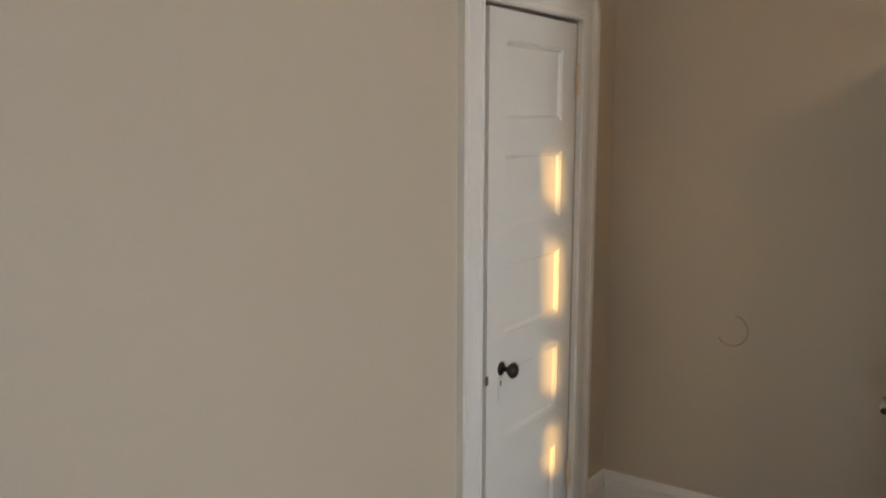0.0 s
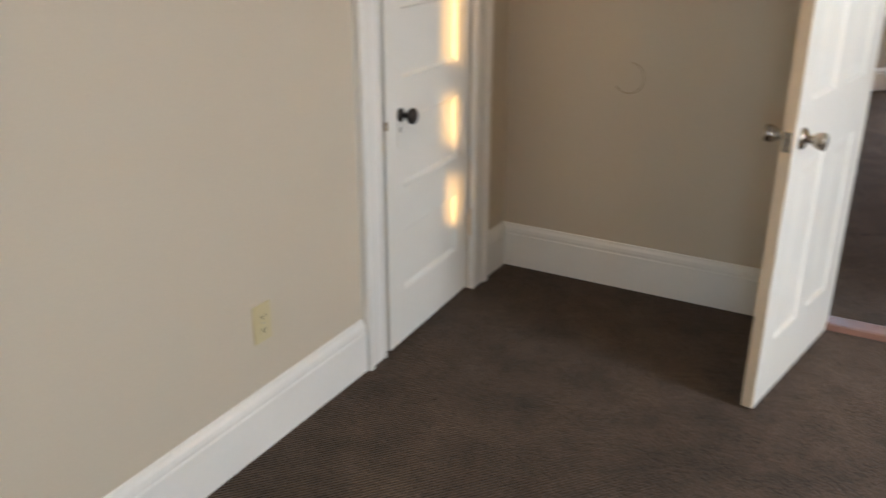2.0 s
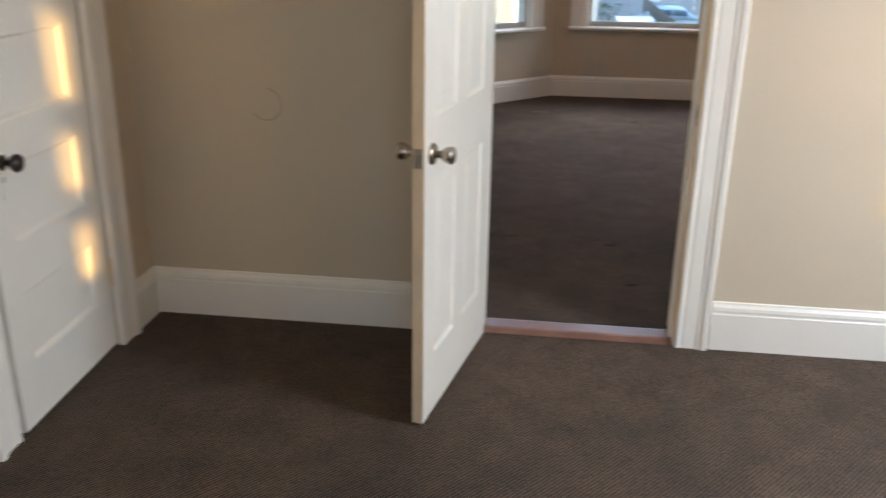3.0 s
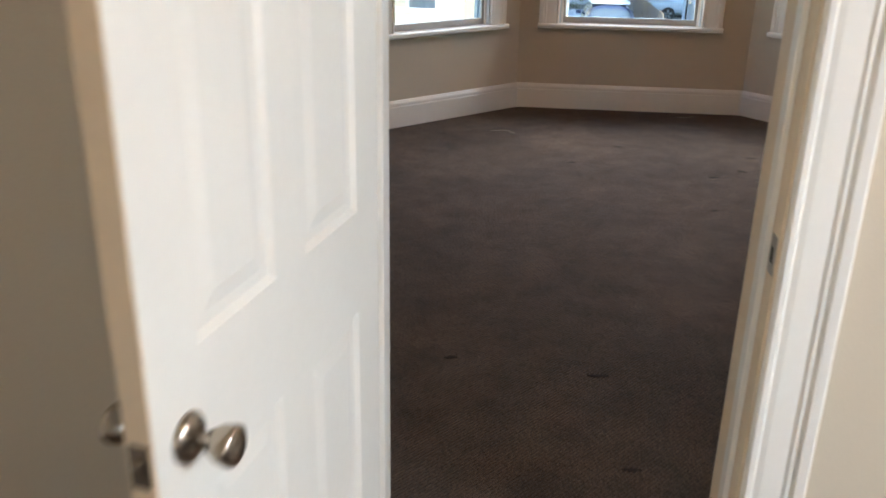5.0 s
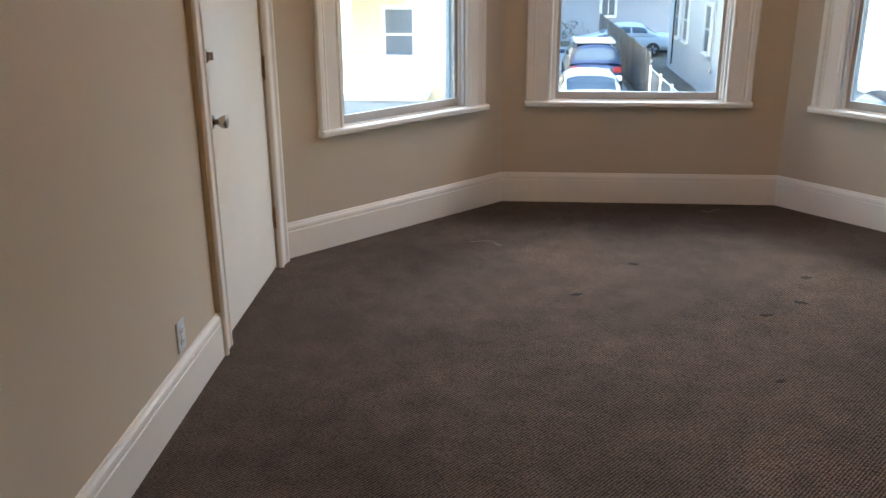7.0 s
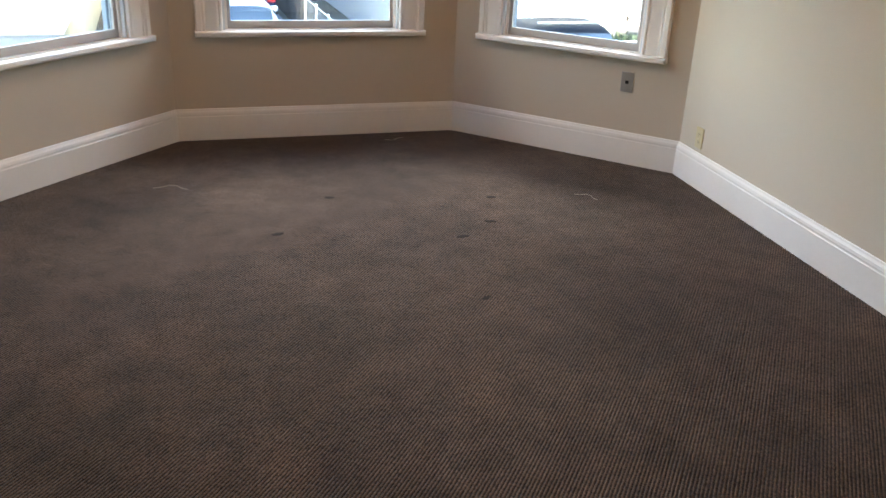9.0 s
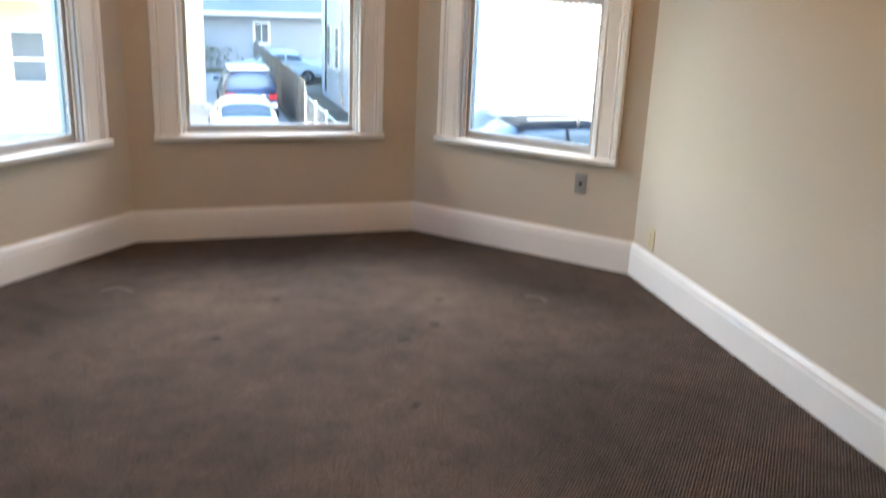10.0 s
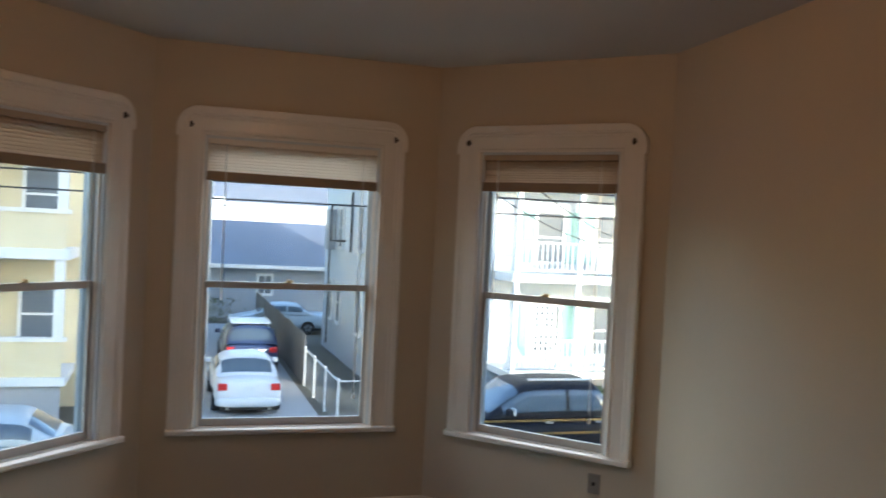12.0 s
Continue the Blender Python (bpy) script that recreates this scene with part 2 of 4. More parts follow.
def tube(points, r, segs=6, bm=None):
    bm = bm or bmesh.new()
    pts = [Vector(p) for p in points]
    rings = []
    for i, p in enumerate(pts):
        d = (pts[min(i + 1, len(pts) - 1)] - pts[max(i - 1, 0)]).normalized()
        side = d.cross(Vector((0, 0, 1)) if abs(d.z) < 0.9 else Vector((1, 0, 0))).normalized()
        up = side.cross(d)
        rr = r[i] if isinstance(r, (list, tuple)) else r
        rings.append([bm.verts.new(p + rr * (math.cos(2 * math.pi * k / segs) * side + math.sin(2 * math.pi * k / segs) * up)) for k in range(segs)])
    for a, b in zip(rings, rings[1:]):
        for k in range(segs):
            bm.faces.new((a[k], a[(k + 1) % segs], b[(k + 1) % segs], b[k]))
    bm.faces.new(rings[0])
    bm.faces.new(rings[-1])
    return bm


def slab(u0, u1, z0, z1, y0, y1, holes=()):
    """A plate in the xz plane from depth y0 to y1, with rectangular holes (u0, u1, z0, z1) right through."""
    bm = bmesh.new()
    us = sorted({u0, u1, *[h[0] for h in holes], *[h[1] for h in holes]})
    zs = sorted({z0, z1, *[h[2] for h in holes], *[h[3] for h in holes]})
    us = [u for u in us if u0 <= u <= u1]
    zs = [z for z in zs if z0 <= z <= z1]
    verts = {}

    def v(i, j, k):
        key = (i, j, k)
        if key not in verts:
            verts[key] = bm.verts.new((us[i], (y0, y1)[k], zs[j]))
        return verts[key]

    def full(i, j):
        if not (0 <= i < len(us) - 1 and 0 <= j < len(zs) - 1):
            return False
        cu, cz = (us[i] + us[i + 1]) / 2, (zs[j] + zs[j + 1]) / 2
        return not any(h[0] < cu < h[1] and h[2] < cz < h[3] for h in holes)

    for i in range(len(us) - 1):
        for j in range(len(zs) - 1):
            if not full(i, j):
                continue
            for k in (0, 1):
                bm.faces.new((v(i, j, k), v(i + 1, j, k), v(i + 1, j + 1, k), v(i, j + 1, k)))
            if not full(i - 1, j):
                bm.faces.new((v(i, j, 0), v(i, j + 1, 0), v(i, j + 1, 1), v(i, j, 1)))
            if not full(i + 1, j):
                bm.faces.new((v(i + 1, j, 0), v(i + 1, j + 1, 0), v(i + 1, j + 1, 1), v(i + 1, j, 1)))
            if not full(i, j - 1):
                bm.faces.new((v(i, j, 0), v(i + 1, j, 0), v(i + 1, j, 1), v(i, j, 1)))
            if not full(i, j + 1):
                bm.faces.new((v(i, j + 1, 0), v(i + 1, j + 1, 0), v(i + 1, j + 1, 1), v(i, j + 1, 1)))
    return bm


def basis(p, q, z=0.0):
    """Local frame of a wall from p to q: x along it, y out of the room, z up."""
    t = Vector((q[0] - p[0], q[1] - p[1], 0)).normalized()
    m = Matrix.Identity(4)
    m.col[0][:3], m.col[1][:3], m.col[3][:3] = t, (-t.y, t.x, 0), (p[0], p[1], z)
    return m


def inset(poly, d):
    """The clockwise plan poly moved inwards by d."""
    out = []
    n = len(poly)
    for i in range(n):
        a, b, c = Vector(poly[i - 1]), Vector(poly[i]), Vector(poly[(i + 1) % n])
        t1, t2 = (b - a).normalized(), (c - b).normalized()
        n1, n2 = Vector((t1.y, -t1.x)), Vector((t2.y, -t2.x))
        k = (n1 + n2) / (1 + n1.dot(n2))
        out.append(tuple(b + k * d))
    return out


def dist(p, q):
    return math.hypot(q[0] - p[0], q[1] - p[1])


BB = ((0, 0), (0.020, 0), (0.020, 0.148), (0.017, 0.152), (0.017, 0.158), (0.0185, 0.163), (0.016, 0.176), (0.009, 0.186), (0.006, 0.194), (0, 0.196))


def baseboard(name, poly, i, label, u0=None, u1=None):
    """A baseboard along side i of the clockwise wall plan, mitred, or cut square at u0 or u1 along it."""
    p, q = Vector(poly[i]), Vector(poly[(i + 1) % len(poly)])
    t = (q - p).normalized()
    nin = Vector((t.y, -t.x))
    bm = bmesh.new()
    ends = []
    for which, cut in ((0, u0), (1, u1)):
        ring = []
        for d, z in BB:
            ins = inset(poly, d)
            xy = Vector(ins[(i + which) % len(poly)]) if cut is None else p + t * cut + nin * d
            ring.append(bm.verts.new((xy.x, xy.y, z + 0.002)))
        ends.append(ring)
    k = len(BB)
    for j in range(k):
        bm.faces.new((ends[0][j], ends[0][(j + 1) % k], ends[1][(j + 1) % k], ends[1][j]))
    bm.faces.new(ends[0])
    bm.faces.new(ends[1])
    return tagged(link(name, bm, TRIM), label, "baseboard", kind="structure")


CASING = ((0, 0), (0, -0.018), (0.006, -0.024), (0.016, -0.024), (0.022, -0.018), (0.034, -0.021), (0.62, -0.021), (0.68, -0.026), (0.74, -0.024), (0.80, -0.032), (0.95, -0.034), (1.0, -0.026), (1.0, 0))


def casing(w, h, cw, radius, legs=0.0):
    """A moulded surround of an opening w wide and h high, its outer corners rounded; y negative is into the room."""
    bm = bmesh.new()
    rows = []
    for d, y in CASING:
        e = d if d < 0.05 else d * cw
        e = min(e, cw)
        r = max(0.001, radius * (e / cw) ** 2)
        pts = [(-w / 2 - e, legs)]
        for s in (-1, 1):
            cx, cz = s * (w / 2 + e - r), h + e - r
            arc = [(math.pi - a if s < 0 else a) for a in [math.pi / 2 * k / 8 for k in range(9)]]
            arc = arc if s < 0 else arc[::-1]
            pts += [(cx + r * math.cos(a), cz + r * math.sin(a)) for a in arc]
        pts.append((w / 2 + e, legs))
        rows.append([bm.verts.new((x, y, z)) for x, z in pts])
    for a, b in zip(rows, rows[1:]):
        for i in range(len(a) - 1):
            bm.faces.new((a[i], a[i + 1], b[i + 1], b[i]))
    return bm


# ---- plan ----
CEIL_Z = 3.02
PLAN_TWO = inset([(-0.866, 0.20), (-0.962, 4.312), (0.181, 5.523), (1.950, 5.523), (2.980, 4.391), (2.685, 0.20)], -0.02)
PLAN_TWO[0], PLAN_TWO[5] = (PLAN_TWO[0][0], 0.20), (PLAN_TWO[5][0], 0.20)
PLAN_ONE = [(-1.375, -4.60), (-1.375, 0.02), (2.60, 0.02), (2.60, -4.60)]
CEIL_ONE = 2.75
GROUND = -3.1
# window openings of the bay: centre along the wall, opening width, casing width
BAY = {1: (0.885, 0.935, 0.155), 2: (0.855, 1.09, 0.160), 3: (0.790, 0.92, 0.152)}
SILL_Z, HEAD_Z = 0.672, 2.463


def wall(name, p, q, z1, holes, label, th=0.16, ext0=0.12, ext1=0.12, y0=0.0, z0=-0.05):
    bm = slab(-ext0, dist(p, q) + ext1, z0, z1, y0, th, holes)
    ob = link(name, bm, WALL, m=basis(p, q))
    return tagged(ob, label, "wall", kind="structure")


for i, word in ((0, "left_room_two"), (1, "bay_left"), (2, "bay_centre"), (3, "bay_right"), (4, "right_room_two")):
    p, q = PLAN_TWO[i], PLAN_TWO[i + 1]
    holes = []
    if i in BAY:
        c, w, cw = BAY[i]
        holes = [(c - w / 2, c + w / 2, SILL_Z, HEAD_Z)]
    if i == 0:
        L0 = dist(p, q)
        DOOR2 = (L0 - 1.085, L0 - 0.14)
        holes = [(DOOR2[0], DOOR2[1], -0.05, 2.04)]
    wall("wall_" + word, p, q, CEIL_Z + 0.1, holes, "beige painted plaster wall of the bay window room")
DW, DH = 0.780, 2.08  # doorway between the rooms
# the dividing wall, one slab seen from both rooms
bm = slab(-1.54, 2.86, -0.05, CEIL_Z + 0.1, 0.02, 0.20, [(-0.030, -0.030 + DW, -0.05, DH)])
tagged(link("wall_dividing", bm, WALL), "beige painted wall with the doorway between two rooms", "wall", kind="structure")
CLOSET = (3.615, 4.288)
wall("wall_left_room_one", PLAN_ONE[0], PLAN_ONE[1], CEIL_ONE + 0.1, [(CLOSET[0], CLOSET[1], -0.05, 2.055)], "beige painted wall with a narrow closet door", ext1=0.0)
wall("wall_right_room_one", PLAN_ONE[2], PLAN_ONE[3], CEIL_ONE + 0.1, [(0.92, 1.93, 1.0, 2.1)], "beige painted wall with a side window opening", ext0=0.0)
# unseen slots, added so that sun patches fall on the closet door
SUN_SLOTS = [(0.925, 1.11, 1.42, 1.65), (0.94, 1.13, 1.74, 1.97), (0.925, 1.13, 2.05, 2.36), (0.935, 1.14, 2.46, 2.68)]
wall("wall_rear_room_one", PLAN_ONE[3], PLAN_ONE[0], CEIL_ONE + 0.1, SUN_SLOTS, "unseen beige rear wall with slots added to shape sun patches")
# amber tint added to weaken and warm the sun through the slots
AMBER = glass_material("sun_patch_glass", (0.60, 0.48, 0.29), 0.1)
rw = empty("window_4", basis(PLAN_ONE[3], PLAN_ONE[0]), "amber panes added in the unseen rear wall's sun slots", "window", kind="structure")
sw_ = empty("window_5", basis(PLAN_ONE[2], PLAN_ONE[3]), "unseen side window, its pane tinted to dim the sun", "window", kind="structure")
# unseen pane, its dark tint added to weaken the sun patch indoors
SUNDIM = glass_material("sun_dimming_glass", (0.34, 0.275, 0.165), 0.1)
part("pane", box(0.92, 1.93, 0.10, 0.104, 1.0, 2.1), SUNDIM, sw_)
for a, b, c, d in SUN_SLOTS:
    part("pane", box(a, b, 0.08, 0.084, c, d), AMBER, rw)


def plate(name, pts, z0, z1, mat, label, category):
    bm = bmesh.new()
    lo, hi = [bm.verts.new((x, y, z0)) for x, y in pts], [bm.verts.new((x, y, z1)) for x, y in pts]
    n = len(pts)
    bm.faces.new(lo)
    bm.faces.new(hi)
    for i in range(n):
        bm.faces.new((lo[i], lo[(i + 1) % n], hi[(i + 1) % n], hi[i]))
    return tagged(link(name, bm, mat), label, category, kind="structure")


out_two = inset(PLAN_TWO, -0.06)
plate("floor_room_two", [(x, max(y, 0.146)) for x, y in out_two], -0.12, 0.0, CARPET, "dark brown ribbed wall-to-wall carpet with worn marks", "carpet")
plate("floor_room_one", [(-1.42, -4.65), (-1.42, 0.045), (2.65, 0.045), (2.65, -4.65)], -0.12, 0.0, CARPET, "dark brown carpet of the first room", "carpet")
plate("ceiling_room_two", [(x, max(y, 0.16)) for x, y in out_two], CEIL_Z, CEIL_Z + 0.12, CEIL, "off-white painted plaster ceiling over the bay", "ceiling")
plate("ceiling_room_one", [(-1.42, -4.65), (-1.42, 0.06), (2.65, 0.06), (2.65, -4.65)], CEIL_ONE, CEIL_ONE + 0.12, CEIL, "off-white painted ceiling of the first room", "ceiling")
plate("subfloor", [(-0.05, 0.045), (-0.05, 0.146), (0.76, 0.146), (0.76, 0.045)], -0.12, -0.006, OAK, "wooden subfloor under the doorway", "floor")

for i in range(5):
    cut = {"u1": DOOR2[0] - 0.115} if i == 0 else {}
    baseboard("baseboard_room_two", PLAN_TWO, i, "tall white moulded baseboard along the carpet", **cut)
baseboard("baseboard_room_two", PLAN_TWO, 5, "tall white moulded baseboard along the carpet", u0=None, u1=PLAN_TWO[5][0] - 0.86)
baseboard("baseboard_room_two", PLAN_TWO, 5, "short white moulded baseboard beside the doorway", u0=PLAN_TWO[5][0] + 0.165, u1=None)
baseboard("baseboard_room_one", PLAN_ONE, 0, "tall white moulded baseboard below the beige wall", u1=CLOSET[0] - 0.125)
baseboard("baseboard_room_one", PLAN_ONE, 0, "short white baseboard between closet door and corner", u0=CLOSET[1] + 0.125)
baseboard("baseboard_room_one", PLAN_ONE, 1, "tall white moulded baseboard behind the open door", u1=1.375 - 0.175)
baseboard("baseboard_room_one", PLAN_ONE, 1, "tall white moulded baseboard beside the doorway", u0=1.375 + 0.868)
baseboard("baseboard_room_one", PLAN_ONE, 2, "tall white moulded baseboard of the side wall")
baseboard("baseboard_room_one", PLAN_ONE, 3, "tall white moulded baseboard of the rear wall")


# ---- doors ----
def panel(w, h, th, kind):
    """A door panel filling a hole w by h, moulded on both faces; centred on x and z, y from 0 to th."""
    bm = bmesh.new()
    steps = ((0, 0.0), (0.010, 0.008), (0.026, 0.008), (0.052, 0.003)) if kind == "raised" else ((0, 0.004), (0.006, 0.003), (0.016, 0.013))
    ends = []
    for face in (0, 1):
        rings = []
        for s, d in steps:
            y = d if face == 0 else th - d
            rings.append([bm.verts.new((x, y, z)) for x, z in ((-w / 2 + s, -h / 2 + s), (w / 2 - s, -h / 2 + s), (w / 2 - s, h / 2 - s), (-w / 2 + s, h / 2 - s))])
        for a, b in zip(rings, rings[1:]):
            for i in range(4):
                bm.faces.new((a[i], a[(i + 1) % 4], b[(i + 1) % 4], b[i]))
        bm.faces.new(rings[-1])
        ends.append(rings[0])
    for i in range(4):
        bm.faces.new((ends[0][i], ends[0][(i + 1) % 4], ends[1][(i + 1) % 4], ends[1][i]))
    return bm


def knob_parts(parent, x, z, y, sgn, mat, style):
    """A rose and a knob on a door face at depth y; sgn: the way it points along y."""
    m = pose(x, y, z, -90 * sgn, 0, 0)
    if style == "tulip":
        part("rosette", lathe(((0.033, 0.0), (0.033, 0.004), (0.028, 0.010), (0.016, 0.013)), 28), mat, parent, m=m, smooth=True)
        part("knob", lathe(((0.011, 0.010), (0.011, 0.026), (0.017, 0.034), (0.024, 0.046), (0.0265, 0.060), (0.0255, 0.066), (0.021, 0.0685), (0.004, 0.067)), 28), mat, parent, m=m, smooth=True)
    else:
        part("rosette", lathe(((0.024, 0.0), (0.024, 0.003), (0.019, 0.007), (0.010, 0.010)), 24), mat, parent, m=m, smooth=True)
        part("knob", lathe(((0.009, 0.006), (0.009, 0.028), (0.020, 0.033), (0.027, 0.042), (0.0275, 0.049), (0.022, 0.057), (0.010, 0.061), (0.002, 0.0615)), 24), mat, parent, m=m, smooth=True)


def hinge_part(parent, x, y, z, mat):
    bm = tube([(x, y, z - 0.045), (x, y, z + 0.045)], 0.006, 8)
    for k in (-0.052, 0.052):
        bmesh.ops.create_uvsphere(bm, u_segments=8, v_segments=6, radius=0.007, matrix=Matrix.Translation((x, y, z + k)))
    add_box(bm, x - 0.016, x + 0.016, y + 0.003, y + 0.006, z - 0.042, z + 0.042)
    part("hinge", bm, mat, parent)


def six_panel_leaf(root, w, h, th, mat):
    st, mid = 0.105, 0.10
    pw = (w - 2 * st - mid) / 2
    rows = ((0.220, 0.805), (0.995, 1.615), (1.715, 1.94))
    holes = [(st + c * (pw + mid), st + c * (pw + mid) + pw, a, b) for c in (0, 1) for a, b in rows]
    leaf = part("leaf", slab(0, w, 0.012, h, 0, th, holes), mat, root)
    for a, b, c, d in holes:
        part("panel", panel(b - a, d - c, th, "raised"), mat, leaf, m=pose((a + b) / 2, 0, (c + d) / 2))
    return leaf


# open six-panel door, hinged on the jamb, swung back into the first room
LW, LT = 0.730, 0.037
hinge_xy, free_xy = Vector((-0.020, 0.000)), Vector((-0.153, -0.718))
way = (free_xy - hinge_xy).normalized()
md = Matrix.Identity(4)
md.col[0][:3], md.col[1][:3], md.col[3][:3] = (way.x, way.y, 0), (-way.y, way.x, 0), (hinge_xy.x, hinge_xy.y, 0)
# local y points towards the doorway side; the leaf lies from y = -LT/2 to LT/2
open_door = empty("interior_door", md, "white six-panel interior door standing open, nickel knobs", "door")
shift = pose(0, -LT / 2, 0)
leaf = six_panel_leaf(open_door, LW, 2.05, LT, DOOR)
leaf.matrix_basis = shift
part("edge_band", box(LW, LW + 0.003, -LT / 2 + 0.001, LT / 2 - 0.001, 0.014, 2.045), EDGE, open_door, "cream-coloured leading edge")
knob_parts(open_door, LW - 0.065, 0.890, LT / 2, 1, NICKEL, "tulip")
knob_parts(open_door, LW - 0.065, 0.890, -LT / 2, -1, NICKEL, "tulip")
lp = part("latch_plate", box(LW + 0.003, LW + 0.0055, -0.013, 0.013, 0.860, 0.918, 0.001), NICKEL, open_door)
part("latch_bolt", box(LW + 0.005, LW + 0.014, -0.006, 0.006, 0.881, 0.898, 0.002), NICKEL, lp)
for z in (0.2, 1.0, 1.82):
    hinge_part(open_door, -0.010, -LT / 2 - 0.004, z, TRIM)

# doorway: jambs, stops, casings, threshold
frame_root = empty("door_1", pose(-0.030 + DW / 2, 0, 0), "white painted doorway frame between the rooms", "door frame", kind="structure")
hw = DW / 2
part("jamb", box(hw - 0.016, hw, 0.012, 0.208, 0, DH, 0.002), EDGE, frame_root, "tan-cream side jamb")
part("jamb", box(-hw, -hw + 0.016, 0.012, 0.208, 0, DH, 0.002), TRIM, frame_root)
part("head_jamb", box(-hw + 0.016, hw - 0.016, 0.012, 0.208, DH - 0.016, DH, 0.002), TRIM, frame_root)
part("door_stop", box(hw - 0.028, hw - 0.016, 0.062, 0.10, 0, DH - 0.016, 0.002), TRIM, frame_root)
part("door_stop", box(-hw + 0.016, -hw + 0.028, 0.062, 0.10, 0, DH - 0.016, 0.002), TRIM, frame_root)
part("casing", casing(DW - 0.020, DH - 0.010, 0.122, 0.09), TRIM, frame_root, m=pose(0, 0.021, 0))
part("casing", casing(DW - 0.020, DH - 0.010, 0.122, 0.09), TRIM, frame_root, m=pose(0, 0.199, 0, 0, 0, 180))
sp = part("strike_plate", box(hw - 0.0185, hw - 0.0155, 0.022, 0.054, 0.865, 0.940, 0.0008), STEEL, frame_root)
part("strike_hole", box(hw - 0.0192, hw - 0.018, 0.030, 0.046, 0.888, 0.918), BLACK, sp)
bm = bmesh.new()
prof = ((0.018, 0.001), (0.040, 0.013), (0.055, 0.015), (0.122, 0.015), (0.136, 0.012), (0.156, 0.001), (0.156, -0.004), (0.018, -0.004))
ends = [[bm.verts.new((x, y, z)) for y, z in prof] for x in (-hw + 0.017, hw - 0.017)]
for j in range(len(prof)):
    bm.faces.new((ends[0][j], ends[0][(j + 1) % 8], ends[1][(j + 1) % 8], ends[1][j]))
bm.faces.new(ends[0]), bm.faces.new(ends[1])
tagged(link("threshold", bm, OAK, m=pose(-0.030 + DW / 2, 0, 0)), "reddish varnished wooden threshold between the carpets", "threshold", kind="structure")

# closet door, five flat panels, closed
mc = basis(PLAN_ONE[0], PLAN_ONE[1])
cc = (CLOSET[0] + CLOSET[1]) / 2
cw_ = CLOSET[1] - CLOSET[0]
lw = cw_ - 0.022
closet = empty("closet_door", mc @ pose(cc + lw / 2, 0, 0, 0, 0, 2.6) @ pose(-lw / 2, 0, 0), "narrow white five-panel closet door, slightly ajar, dark knob", "door")
st = 0.112
rows = ((0.210, 0.447), (0.600, 0.845), (0.970, 1.213), (1.331, 1.577), (1.690, 1.943))
holes = [(-lw / 2 + st, lw / 2 - st, a, b) for a, b in rows]
leaf = part("leaf", slab(-lw / 2, lw / 2, 0.012, 2.040, 0.006, 0.042, holes), DOOR, closet, m=pose(0.009, 0, 0))
for a, b, c, d in holes:
    part("panel", panel(b - a, d - c, 0.036, "flat"), DOOR, leaf, m=pose((a + b) / 2, 0.006, (c + d) / 2))
knob_parts(closet, -lw / 2 + 0.108, 0.858, 0.006, -1, BRONZE, "round")
kp = part("key_plate", box(-lw / 2 + 0.086, -lw / 2 + 0.112, 0.002, 0.006, 0.75, 0.835, 0.001), DOOR, closet, "painted-over key plate")
part("keyhole", box(-lw / 2 + 0.096, -lw / 2 + 0.102, 0.0008, 0.0022, 0.80, 0.818), BLACK, kp)
part("latch_plate", box(-lw / 2 - 0.001, -lw / 2 + 0.014, 0.001, 0.0055, 0.825, 0.855, 0.001), BRASS, closet)
for z in (0.30, 1.84):
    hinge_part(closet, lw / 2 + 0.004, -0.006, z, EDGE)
cf = empty("door_2", mc @ pose(cc, 0, 0), "white moulded closet door surround with rounded corners", "door frame", kind="structure")
part("casing", casing(cw_ - 0.004, 2.053, 0.122, 0.11), TRIM, cf)
part("jamb", box(-cw_ / 2 + 0.0005, -cw_ / 2 + 0.004, 0.001, 0.15, 0, 2.055), TRIM, cf)
# dark colour stands for the shade seen through the ajar door's gap
part("back_board", box(-cw_ / 2, cw_ / 2, 0.15, 0.17, 0, 2.055), OAK, cf, "closet back board coloured dark for the shade in the door gap")

# door in the left wall of the bay room
mr = basis(PLAN_TWO[0], PLAN_TWO[1])
d2c, d2w = (DOOR2[0] + DOOR2[1]) / 2, DOOR2[1] - DOOR2[0]
entry = empty("entry_door", mr @ pose(d2c, 0, 0), "flat white door, shut, with a nickel knob and deadbolt", "door")
part("leaf", box(-d2w / 2 + 0.005, d2w / 2 - 0.005, 0.012, 0.05, 0.012, 2.03, 0.002), DOOR, entry)
knob_parts(entry, -d2w / 2 + 0.085, 0.945, 0.012, -1, NICKEL, "tulip")
db = part("deadbolt", lathe(((0.030, 0.0), (0.030, 0.006), (0.024, 0.014), (0.010, 0.015)), 24), NICKEL, entry, m=pose(-d2w / 2 + 0.082, 0.012, 1.205, 90, 0, 0), smooth=True)
part("thumb_turn", box(-0.005, 0.005, -0.016, 0.016, 0.012, 0.034, 0.002), NICKEL, db)
for z in (0.28, 1.05, 1.8):
    hinge_part(entry, d2w / 2 - 0.004, 0.004, z, BRASS)
ef = empty("door_3", mr @ pose(d2c, 0, 0), "white door surround in the bay room's wall", "door frame", kind="structure")
part("casing", casing(d2w - 0.004, 2.038, 0.112, 0.08), TRIM, ef)
part("edge_strip", box(-d2w / 2 - 0.122, -d2w / 2 - 0.1125, -0.024, -0.001, 0.20, 2.1, 0.001), RAWWOOD, ef, "raw wooden edge strip")
part("back_board", box(-d2w / 2, d2w / 2, 0.12, 0.14, 0, 2.04), TRIM, ef)


